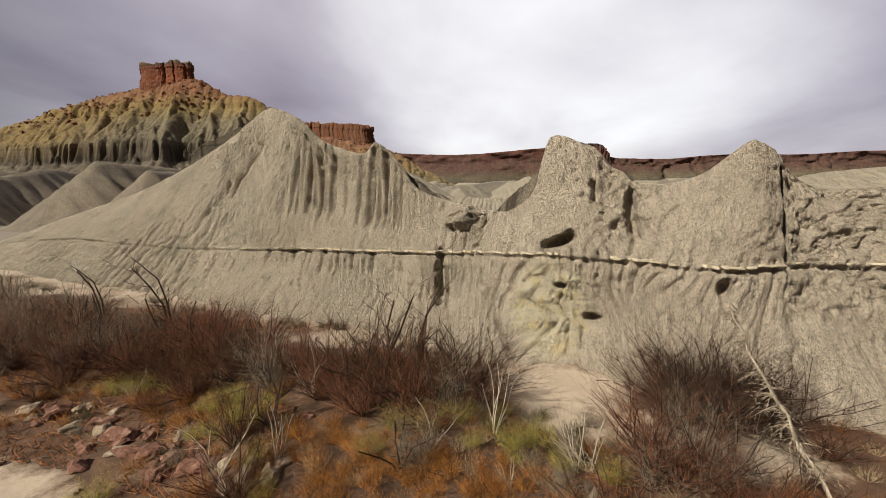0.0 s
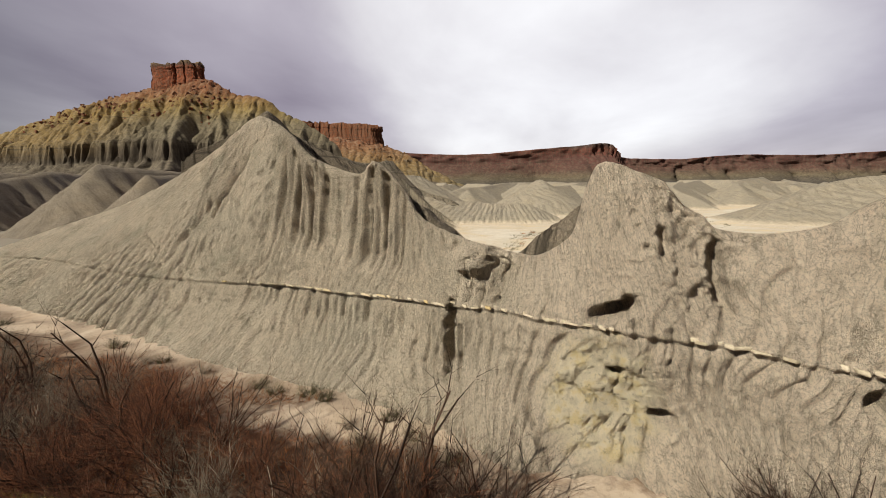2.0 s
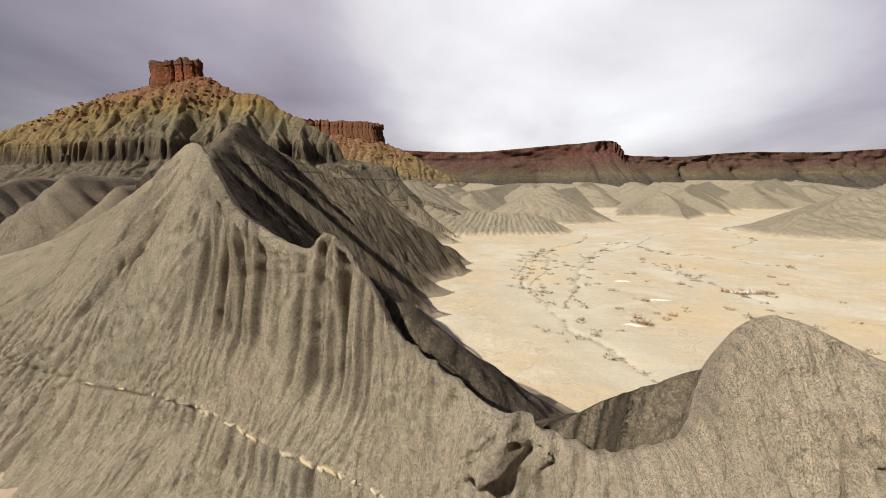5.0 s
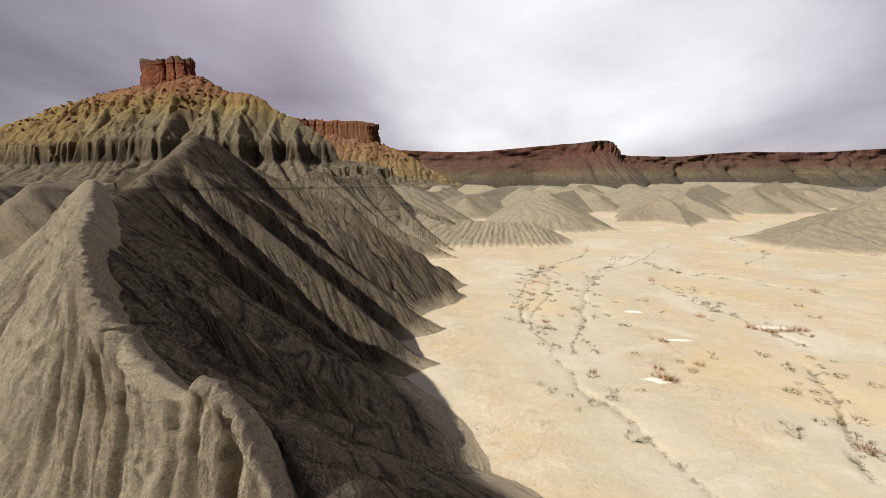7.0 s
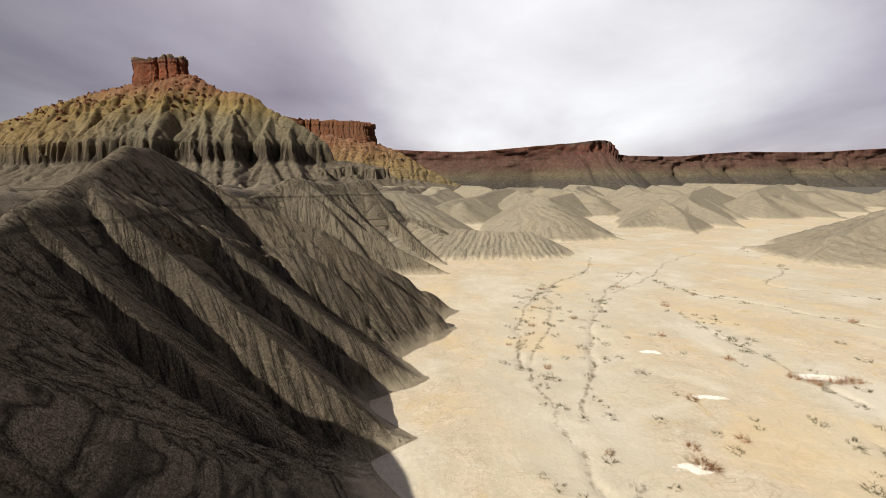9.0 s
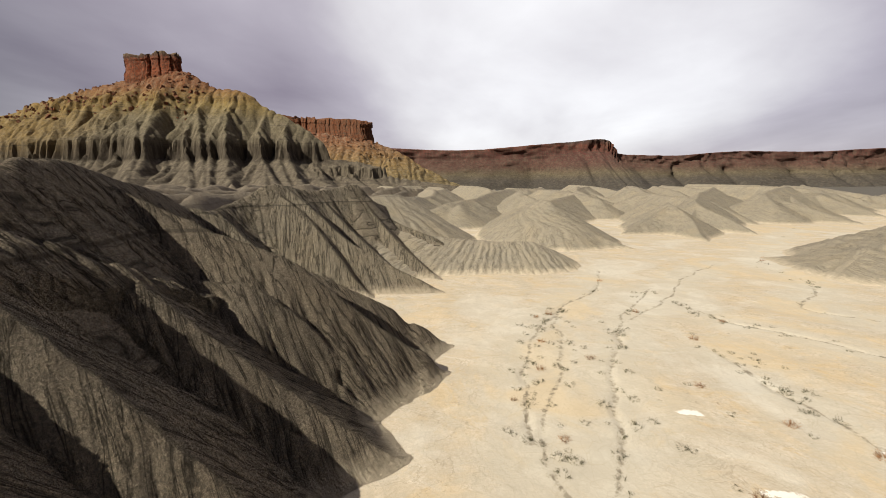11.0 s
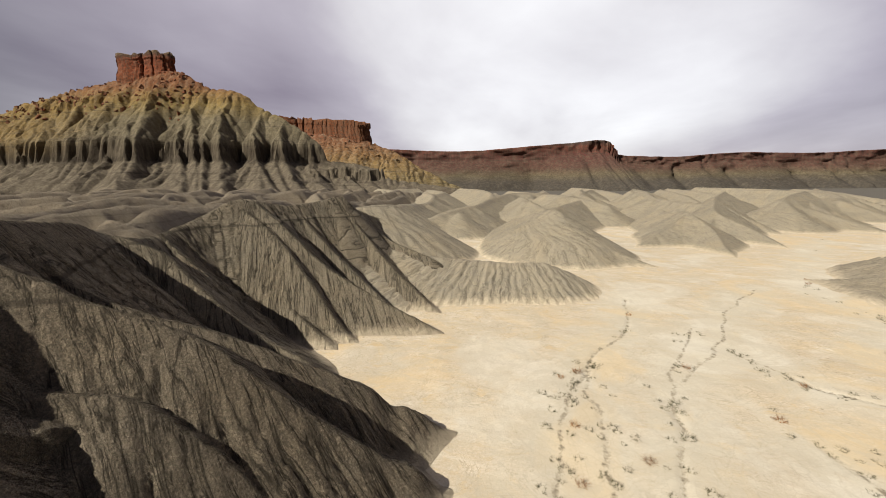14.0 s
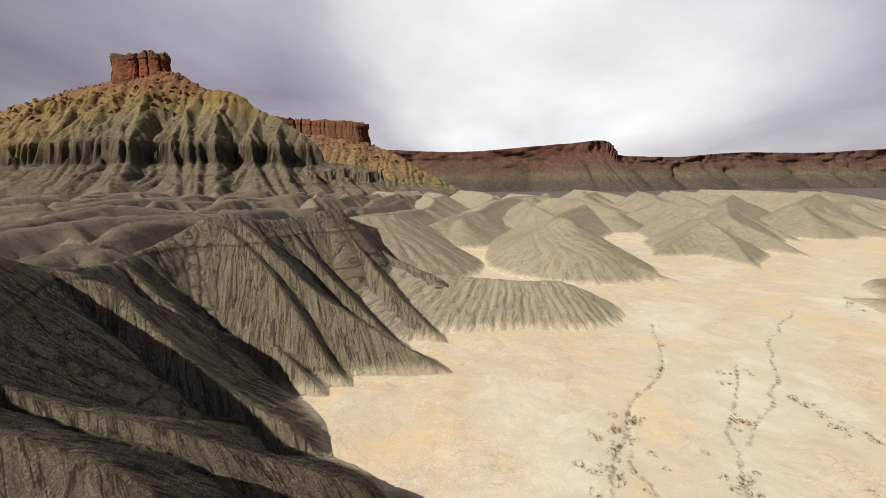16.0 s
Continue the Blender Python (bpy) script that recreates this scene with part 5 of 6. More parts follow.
def bank_material():
    n = Nodes("cut_bank_shale")
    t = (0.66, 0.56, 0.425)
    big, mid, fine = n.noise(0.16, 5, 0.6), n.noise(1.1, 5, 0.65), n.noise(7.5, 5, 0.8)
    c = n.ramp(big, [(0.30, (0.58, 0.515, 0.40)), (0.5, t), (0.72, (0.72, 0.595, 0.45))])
    c = n.mix(n.range(mid, 0.38, 0.7, 0.0, 0.5), c, (0.61, 0.54, 0.42))
    c = n.mix(n.range(n.noise(0.35, 3, 0.5), 0.58, 0.72, 0.0, 0.5), c, (0.30, 0.29, 0.21))
    # paler and pinkish to the east
    ex = n.add("ShaderNodeSeparateXYZ")
    n.link(n.pos, ex.inputs[0])
    c = n.mix(n.range(n.math("ADD", ex.outputs[0], n.math("MULTIPLY", mid, 5.0)), 0.0, 7.0, 0.0, 0.85), c, (0.80, 0.67, 0.52))
    # the freshly broken cream and ochre scar under the cave
    v = n.add("ShaderNodeVectorMath"); v.operation = "SUBTRACT"; v.inputs[1].default_value = (4.9, 21.1, 2.7)
    n.link(n.pos, v.inputs[0])
    sc = n.add("ShaderNodeVectorMath"); sc.operation = "MULTIPLY"; sc.inputs[1].default_value = (0.48, 0.3, 0.40)
    n.link(v.outputs[0], sc.inputs[0])
    ln = n.add("ShaderNodeVectorMath"); ln.operation = "LENGTH"
    n.link(sc.outputs[0], ln.inputs[0])
    edge = n.math("ADD", ln.outputs["Value"], n.math("MULTIPLY", n.math("SUBTRACT", mid, 0.5), 0.7))
    m = n.range(edge, 1.1, 0.75, 0.0, 0.9)
    cream = n.ramp(n.noise(1.6, 5, 0.7), [(0.3, (0.60, 0.53, 0.38)), (0.5, (0.84, 0.74, 0.54)), (0.62, (0.80, 0.66, 0.36))])
    # shade of small pits, rills and clod joints, painted into the bank's colour
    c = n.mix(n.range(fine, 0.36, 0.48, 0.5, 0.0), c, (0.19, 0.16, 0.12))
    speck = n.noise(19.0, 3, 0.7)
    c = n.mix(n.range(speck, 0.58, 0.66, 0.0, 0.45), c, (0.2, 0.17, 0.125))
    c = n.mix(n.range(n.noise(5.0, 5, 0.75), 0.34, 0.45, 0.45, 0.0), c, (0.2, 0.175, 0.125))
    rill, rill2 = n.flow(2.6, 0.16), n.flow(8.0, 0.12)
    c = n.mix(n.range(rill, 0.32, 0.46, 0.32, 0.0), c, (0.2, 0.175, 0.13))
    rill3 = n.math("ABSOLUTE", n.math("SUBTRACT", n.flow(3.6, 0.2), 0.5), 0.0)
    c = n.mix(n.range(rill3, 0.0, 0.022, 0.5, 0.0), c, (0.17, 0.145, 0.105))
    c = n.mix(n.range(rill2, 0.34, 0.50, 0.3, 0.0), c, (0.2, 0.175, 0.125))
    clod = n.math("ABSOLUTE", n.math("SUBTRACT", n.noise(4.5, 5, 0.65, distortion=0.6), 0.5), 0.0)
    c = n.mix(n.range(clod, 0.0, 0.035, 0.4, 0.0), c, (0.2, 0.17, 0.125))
    pit = n.noise(9.0, 5, 0.75)
    c = n.mix(n.range(pit, 0.54, 0.62, 0.0, 0.65), c, (0.80, 0.71, 0.56))
    cream = n.mix(n.range(n.noise(5.0, 5, 0.75), 0.34, 0.45, 0.5, 0.0), cream, (0.22, 0.18, 0.11))
    c = n.mix(m, c, cream)
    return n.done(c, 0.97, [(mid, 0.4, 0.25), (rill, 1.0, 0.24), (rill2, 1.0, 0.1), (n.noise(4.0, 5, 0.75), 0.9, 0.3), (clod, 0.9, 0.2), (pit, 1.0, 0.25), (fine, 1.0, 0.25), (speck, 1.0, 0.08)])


bx, bv, bco = bank_face()
M_BANK = bank_material()
_r, _n = bco.shape[:2]
_i = np.arange(_r * _n).reshape(_r, _n)
_q = np.stack([_i[:-1, :-1], _i[:-1, 1:], _i[1:, 1:], _i[1:, :-1]], -1).reshape(-1, 4)
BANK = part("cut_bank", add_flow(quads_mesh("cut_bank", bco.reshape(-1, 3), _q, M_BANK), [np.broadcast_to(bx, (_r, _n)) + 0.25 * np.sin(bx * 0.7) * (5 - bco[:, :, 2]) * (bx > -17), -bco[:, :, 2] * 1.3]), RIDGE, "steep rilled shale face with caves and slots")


def sandstone_material():
    n = Nodes("pale_sandstone")
    inf = n.add("ShaderNodeObjectInfo")
    c = n.ramp(inf.outputs["Random"], [(0.0, (0.40, 0.35, 0.25)), (0.4, (0.52, 0.46, 0.34)), (0.9, (0.56, 0.49, 0.37)), (1.0, (0.55, 0.41, 0.17))])
    f = n.noise(9, 5, 0.7)
    c = n.mix(n.range(f, 0.35, 0.65, 0.5, 0.0), c, (0.22, 0.17, 0.11))
    return n.done(c, 0.9, [(f, 0.6, 0.05)])


M_SAND = sandstone_material()


def box_mesh(name, sx, sy, sz, rnd, mat, jitter=0.12, bevel=0.18):
    """A worn block: a bevelled box with uneven corners."""
    bm = bmesh.new()
    bmesh.ops.create_cube(bm, size=1)
    for w in bm.verts:
        w.co = Vector((w.co.x * sx * (1 + rnd.uniform(-jitter, jitter)), w.co.y * sy * (1 + rnd.uniform(-jitter, jitter)), w.co.z * sz * (1 + rnd.uniform(-jitter, jitter))))
    bmesh.ops.bevel(bm, geom=list(bm.edges), offset=min(sx, sy, sz) * bevel, segments=1, affect="EDGES")
    me = bpy.data.meshes.new(name)
    bm.to_mesh(me)
    bm.free()
    me.materials.append(mat)
    return me

# blocks of the sandstone bed, bedded in the face
_rnd = random.Random(11)
_blocks = [box_mesh("sandstone_block", l, 0.34, h, _rnd, M_SAND, 0.3, 0.25) for l, h in ((0.42, 0.10), (0.26, 0.14), (0.55, 0.085), (0.18, 0.12), (0.62, 0.115))]
_x = -20.5
while _x < 18.5:
    _k = _rnd.randrange(5)
    _l = (0.42, 0.26, 0.55, 0.18, 0.62)[_k]
    gone = _rnd.random() < (0.42 if _x < -12 else 0.1)
    if not gone and not 13.3 < _x < 14.1:
        bzx = float(along(BAND, np.array([_x]), 2)[0])
        j = int(np.argmin(np.abs(bx - _x)))
        col = bco[:, j]
        r = int(np.argmin(np.abs(col[:, 2] - bzx)))
        c0, c1 = bco[r, max(j - 3, 0)], bco[r, min(j + 3, len(bx) - 1)]
        a = math.atan2(c1[1] - c0[1], c1[0] - c0[0])
        ob = new("sandstone_block", _blocks[_k])
        ob.matrix_basis = pose(col[r, 0] + 0.05, col[r, 1] + 0.13, bzx + _rnd.uniform(-0.02, 0.02), _rnd.uniform(-5, 5), _rnd.uniform(-4, 4), math.degrees(a) + _rnd.uniform(-9, 9))
        ob.parent = BANK
    _x += _l * 0.93 + _rnd.uniform(0, 0.05)


# ---- plants of the river bed ----
def twig_mesh(name, segs, mat, pointed=False):
    """Thin tapered three-sided twigs in one mesh; segs rows: start, end, start radius, end radius."""
    g = np.array(segs, float)
    p, q, r0, r1 = g[:, 0:3], g[:, 3:6], g[:, 6:7], g[:, 7:8]
    d = q - p
    d /= np.linalg.norm(d, axis=1)[:, None] + 1e-9
    ref = np.where(np.abs(d[:, 2:3]) > 0.9, [[1.0, 0, 0]], [[0, 0, 1.0]])
    u = np.cross(d, ref)
    u /= np.linalg.norm(u, axis=1)[:, None] + 1e-9
    w = np.cross(d, u)
    V = []
    for base, rad in ((p, r0), (q, r1)):
        for k in range(3):
            a = 2.0944 * k
            V.append(base + rad * (math.cos(a) * u + math.sin(a) * w))
    n = len(g)
    if pointed:
        co = np.stack(V[:3] + [q], 1).reshape(-1, 3)
        b = np.arange(n)[:, None] * 4
        return quads_mesh(name, co, np.concatenate([b + np.array([[0, 1, 3]]), b + np.array([[1, 2, 3]]), b + np.array([[2, 0, 3]])]), mat)
    co = np.stack(V, 1).reshape(-1, 3)
    b = np.arange(n)[:, None] * 6
    f = np.concatenate([b + np.array([[0, 1, 4, 3]]), b + np.array([[1, 2, 5, 4]]), b + np.array([[2, 0, 3, 5]])])
    return quads_mesh(name, co, f, mat)


def grow(rnd, stems, height, spread, bend=0.25, subs=3, sub_len=0.35, twigs=2, r=0.018, lean=(0, 0), droop=0.0):
    """Stems from one root with side twigs; returns thick and thin segments."""
    thick, thin = [], []

    def shoot(p, d, ln, rad, steps, store, level):
        for k in range(steps):
            d = (d + Vector((rnd.gauss(0, bend), rnd.gauss(0, bend), rnd.gauss(0, bend * 0.5) - droop * level * 0.4))).normalized()
            e = p + d * (ln / steps)
            r2 = rad * (1 - 0.8 / steps)
            store.append((*p, *e, rad, r2))
            if level < 2:
                for _ in range(subs if level == 0 else twigs):
                    if rnd.random() < 0.75:
                        side = Vector((rnd.gauss(0, 1), rnd.gauss(0, 1), rnd.gauss(0.25, 0.6)))
                        nd = (d * 0.9 + side.normalized() * 0.8).normalized()
                        shoot(p.lerp(e, rnd.random()), nd, ln * sub_len * rnd.uniform(0.5, 1.2), r2 * 0.68, 2 if level == 0 else 1, thin, level + 1)
            p, rad = e, r2

    for _ in range(stems):
        a, t = rnd.uniform(0, 6.283), spread * math.sqrt(rnd.random())
        d = Vector((math.cos(a) * t + lean[0], math.sin(a) * t + lean[1], 1)).normalized()
        h = height * rnd.uniform(0.6, 1.1)
        shoot(Vector((math.cos(a) * 0.12 * spread, math.sin(a) * 0.12 * spread, -0.06)), d, h, r * rnd.uniform(0.7, 1.2), 4, thick, 0)
    return thick, thin


def plant_material(name, base, tip, rough=0.85):
    n = Nodes(name)
    inf = n.add("ShaderNodeObjectInfo")
    geo = n.add("ShaderNodeNewGeometry")
    c = n.mix(geo.outputs["Random Per Island"], base, tip)
    c = n.mix(n.math("MULTIPLY", inf.outputs["Random"], 0.55), c, tuple(v * 0.45 for v in base))
    return n.done(c, rough)


# near-black to bright ranges put shadow gaps and sunlit twigs into the colours
PM = {k: plant_material(k, a, b) for k, a, b in (
    ("red_brown_twigs", (0.022, 0.008, 0.006), (0.30, 0.12, 0.058)), ("dark_twigs", (0.010, 0.007, 0.005), (0.11, 0.064, 0.042)), ("pale_twigs", (0.38, 0.30, 0.21), (0.52, 0.44, 0.33)),
    ("yellow_brush", (0.16, 0.13, 0.02), (0.62, 0.50, 0.10)), ("rust_grass", (0.08, 0.026, 0.008), (0.56, 0.25, 0.06)), ("straw_grass", (0.18, 0.12, 0.06), (0.62, 0.48, 0.29)),
    ("litter", (0.035, 0.012, 0.007), (0.34, 0.145, 0.055)), ("sage", (0.07, 0.068, 0.033), (0.17, 0.155, 0.08)), ("grey_brush", (0.16, 0.13, 0.095), (0.30, 0.25, 0.18)), ("pale_bark", (0.45, 0.38, 0.28), (0.60, 0.53, 0.42)))}


def plant(name, label, category, seed, thick_mat, thin_mat, group="", **kw):
    rnd = random.Random(seed)
    a, b = grow(rnd, **kw)
    ob = new(name)
    tagged(ob, label, category, group)
    tagged(part("stem_tuft", twig_mesh("stem_tuft", a, PM[thick_mat], kw["r"] < 0.015), ob), kind="stuff")
    if b:
        tagged(part("crown", twig_mesh("crown", b, PM[thin_mat], True), ob), kind="stuff")
    ob.location = (0, 0, -50)
    return ob


KINDS = {
    "tamarisk": [plant("shrub", "bare reddish-brown tamarisk shrub in the river bed", "shrub", 100 + k, "dark_twigs", "red_brown_twigs", "tamarisk shrubs", stems=30, height=2.5, spread=0.95, bend=0.22, subs=4, twigs=2, sub_len=0.5, r=0.02) for k in range(3)]
    + [plant("shrub", "bare pale grey-brown tamarisk shrub in the river bed", "shrub", 105 + k, "dark_twigs", "grey_brush", "tamarisk shrubs", stems=22, height=2.3, spread=0.8, bend=0.22, subs=4, twigs=2, sub_len=0.5, r=0.02) for k in range(2)],
    "dark": [plant("shrub", "dense dark leafless shrub below the bank", "shrub", 110 + k, "dark_twigs", "dark_twigs", "dark shrubs", stems=46, height=2.6, spread=1.2, bend=0.3, subs=5, twigs=3, sub_len=0.38, r=0.020) for k in range(2)],
    "yellow": [plant("rabbitbrush", "yellow-green rabbitbrush mound of fine upright stems", "shrub", 120 + k, "sage", "yellow_brush", "rabbitbrush", stems=110, height=0.95, spread=0.95, bend=0.12, subs=2, twigs=1, sub_len=0.4, r=0.011) for k in range(2)],
    "grass": [plant("grass_clump", "rust-orange clump of dry grass", "grass", 130 + k, "rust_grass", "rust_grass", "rust grass clumps", stems=75, height=0.75, spread=0.9, bend=0.2, subs=1, twigs=0, sub_len=0.45, r=0.011) for k in range(3)],
    "straw": [plant("grass_clump", "pale straw-coloured clump of dry grass", "grass", 140 + k, "straw_grass", "straw_grass", "straw grass clumps", stems=65, height=0.7, spread=0.9, bend=0.2, subs=1, twigs=0, sub_len=0.45, r=0.007) for k in range(2)],
    "sapling": [plant("sapling", "bare pale sapling with thin upright branches", "tree", 150 + k, "pale_bark", "pale_twigs", "bare saplings", stems=6, height=2.3, spread=0.45, bend=0.14, subs=3, twigs=2, sub_len=0.34, r=0.022) for k in range(3)],
    "snag": [plant("bare_tree", "twisted dark bare tree among the shrubs", "tree", 160 + k, "dark_twigs", "dark_twigs", "bare trees", stems=4, height=3.0, spread=0.5, bend=0.3, subs=3, twigs=3, sub_len=0.40, r=0.05) for k in range(2)],
    "grey": [plant("shrub", "low grey-brown brush, mostly bare", "shrub", 170 + k, "grey_brush", "grey_brush", "grey brush", stems=45, height=0.9, spread=1.0, bend=0.25, subs=3, twigs=1, sub_len=0.4, r=0.014) for k in range(2)],
    "sage": [plant("sagebrush", "low olive-grey sagebrush on bare silt", "shrub", 180 + k, "dark_twigs", "sage", "sagebrush", stems=60, height=0.65, spread=1.3, bend=0.25, subs=3, twigs=1, sub_len=0.45, r=0.014) for k in range(2)],
}


def ground_at(x, y):
    """Height of the ground sheet at x, y."""
    i, j = int(np.searchsorted(gx, x)) - 1, int(np.searchsorted(gy, y)) - 1
    u, v = (x - gx[i]) / (gx[i + 1] - gx[i]), (y - gy[j]) / (gy[j + 1] - gy[j])
    return float((GZ[j, i] * (1 - u) + GZ[j, i + 1] * u) * (1 - v) + (GZ[j + 1, i] * (1 - u) + GZ[j + 1, i + 1] * u) * v)


_used = set()
_pr = random.Random(21)


def put(kind, x, y, scale=1.0, z=None):
    base = KINDS[kind][_pr.randrange(len(KINDS[kind]))]
    s = scale * _pr.uniform(0.88, 1.12)
    m = pose(x, y, ground_at(x, y) if z is None else z, _pr.uniform(-5, 5), _pr.uniform(-5, 5), _pr.uniform(0, 360)) @ Matrix.Diagonal((s, s, s * _pr.uniform(0.9, 1.1), 1))
    if base.name not in _used:
        _used.add(base.name)
        base.matrix_basis = m
        return base
    ob = copy_thing(base, Matrix())
    ob.matrix_basis = m
    return ob


for kind, scale, places in (
    ("dark", 1.3, [(9.2, 16.4), (-0.8, 16.9), (-2.6, 17.0), (0.9, 17.3), (-16.5, 18.2), (8.8, 17.2), (9.9, 15.9), (11.4, 15.7), (10.4, 17.4)]),
    ("tamarisk", 1.12, [(-33, 26), (-36, 27.5), (-31, 23.5), (-27, 20.2), (-24, 18), (-21.5, 16.2), (-20.4, 17.1), (-18, 17.9), (-15.5, 18.8), (-12.7, 18.5), (-11.7, 19.2), (-7.3, 16.8), (-5.1, 16.6), (-2.7, 15.2), (-1, 15.4), (0.7, 15.6), (1.7, 16.4), (-9.5, 17.6), (-14, 17.2), (-17, 16.4), (-22.5, 19.5), (-3.8, 16.9),
                       (7.5, 13.2), (6.7, 13.3), (7.9, 12.7), (-10.4, 15.9), (-25, 21), (-28, 22.5), (-13.5, 20.6), (-20, 22), (-17, 22.3), (-23, 23.3), (-26.5, 24.5), (-14.5, 22), (-18.5, 23.8), (-12.2, 21.2), (-30, 25), (-21.5, 20.5), (-9.6, 20.0), (-7.4, 19.0)]),
    ("yellow", 1.0, [(-13.9, 16.1), (-12.7, 16), (-7.1, 13.4), (-6.3, 13.8), (-1.2, 14.3), (0, 14.3), (3.8, 14.3), (4.2, 13.2), (2.7, 13.9), (5.5, 12.9), (-6.9, 14.1)]),
    ("grass", 0.95, [(-2.4, 10.9), (-0.2, 10.8), (2.6, 11.2), (-6.1, 13.6), (-5.6, 14.4), (-8.6, 15.2), (-9.4, 14.4), (4.1, 11.6), (-16.4, 16.0), (-15.2, 15.4), (-3.4, 14.2), (-3.2, 12.4), (-1.9, 12.8), (-0.6, 12.2), (1, 12.4), (2, 12.3), (-2.1, 11.6), (-5, 13), (-4.7, 13.9), (3.1, 12.2), (0.3, 12.8), (-3.9, 13.2), (-11.9, 15.1), (-1.2, 11.6), (0.4, 11.5), (1.8, 11.6), (-2.9, 13.4), (-10.6, 14.6), (-18.6, 15.6)]),
    ("straw", 0.9, [(10.5, 13.3), (12.9, 15), (12.8, 13.8), (3.2, 13.1), (8.1, 12.6), (11.6, 14.3), (6.2, 14.6), (14.2, 15.2), (9.4, 12.9)]),
    ("sapling", 0.95, [(2.2, 14.5), (5, 13.2), (4.7, 13.1), (-5.1, 16.2), (-21.1, 20.5), (-8.1, 18.3), (16.2, 16.5), (-16.8, 19.0), (7.0, 16.8)]),
    ("snag", 1.45, [(-0.9, 17.4), (-20.5, 21.5), (-15.2, 20.6), (-12.4, 19.6), (-34.4, 26.4), (-2.3, 15.9), (-0.2, 16.2)]),
    ("sage", 1.0, [(-10, 24.5), (-7.1, 24.0), (-3.6, 23.1), (-4.2, 21.4), (-2.2, 22.0), (-0.4, 20.7), (-23.6, 28.4), (-18.9, 27.0), (-11.2, 25.0), (-8.2, 24.4), (-3.9, 19.8), (-40.7, 32.6), (-37.5, 31.5)]),
    ("grey", 0.9, [(-19.7, 26.6), (-15.2, 26), (-32.3, 28.4), (-24.4, 28.8), (-5.2, 22.3), (7.7, 17.1), (-17.9, 14.2), (-19.5, 14.8), (5.6, 15.6), (-6.0, 21.3), (-1.8, 20.9), (-29, 26.5)]),
):
    for x, y in places:
        put(kind, x, y, scale)
# thinner growth between them
def open_sand(x, y):
    """Bare sand openings of the river bed."""
    return any(((x - cx) / rx) ** 2 + ((y - cy) / ry) ** 2 < 1 for cx, cy, rx, ry in SAND)


for _ in range(210):
    x = _pr.uniform(-34, 14)
    y = _pr.uniform(9.5, 18.6 + 0.25 * max(0, -x - 6))
    if (x < -8.5 and y < 13.2) or open_sand(x, y):
        continue
    put(_pr.choice(("tamarisk", "tamarisk", "snag", "grass", "grass", "grass", "grass", "grey", "straw", "straw", "sage", "sapling")), x, y, _pr.uniform(0.5, 0.95))


for _ in range(95):
    x, y = _pr.uniform(-9, 9), _pr.uniform(10.3, 15.0)
    if not open_sand(x, y):
        put(_pr.choice(("grass", "grass", "grass", "straw", "yellow") if x < 3 else ("grass", "straw", "straw", "grey")), x, y, _pr.uniform(0.45, 1.0))
for _ in range(40):
    x, y = _pr.uniform(-30, -8), _pr.uniform(13.5, 18.0)
    put(_pr.choice(("grass", "grass", "grass", "straw", "tamarisk")), x, y, _pr.uniform(0.5, 0.9))


# dense dark thickets of the river bed, with rust grass at their feet
for cx, cy, rx, ry, count, kinds in ((-20.5, 19.0, 4.5, 2.6, 20, ("dark", "tamarisk", "tamarisk")), (-14.5, 19.0, 3.4, 2.4, 16, ("dark", "dark", "tamarisk")), (-8.5, 17.6, 2.6, 1.6, 9, ("tamarisk", "grey", "straw")),
                                     (-1.6, 16.8, 2.6, 1.2, 16, ("dark", "snag", "tamarisk")), (-27.0, 22.5, 5.0, 2.4, 14, ("tamarisk", "dark")), (10.2, 16.2, 2.2, 1.3, 10, ("dark", "dark", "tamarisk")), (8.0, 12.8, 1.8, 0.8, 8, ("tamarisk", "tamarisk", "straw")),
                                     (-7.6, 14.8, 1.6, 0.9, 12, ("yellow", "yellow", "straw")), (-12.8, 16.4, 1.2, 0.8, 6, ("yellow", "grass")), (-0.6, 12.6, 3.6, 1.2, 34, ("grass", "grass", "grass", "straw")), (3.0, 15.0, 2.0, 1.0, 14, ("yellow", "grey", "straw", "sage"))):
    for _ in range(count):
        a, t = _pr.uniform(0, 6.283), math.sqrt(_pr.random())
        put(_pr.choice(kinds), cx + rx * t * math.cos(a), cy + ry * t * math.sin(a), _pr.uniform(0.5, 0.92))


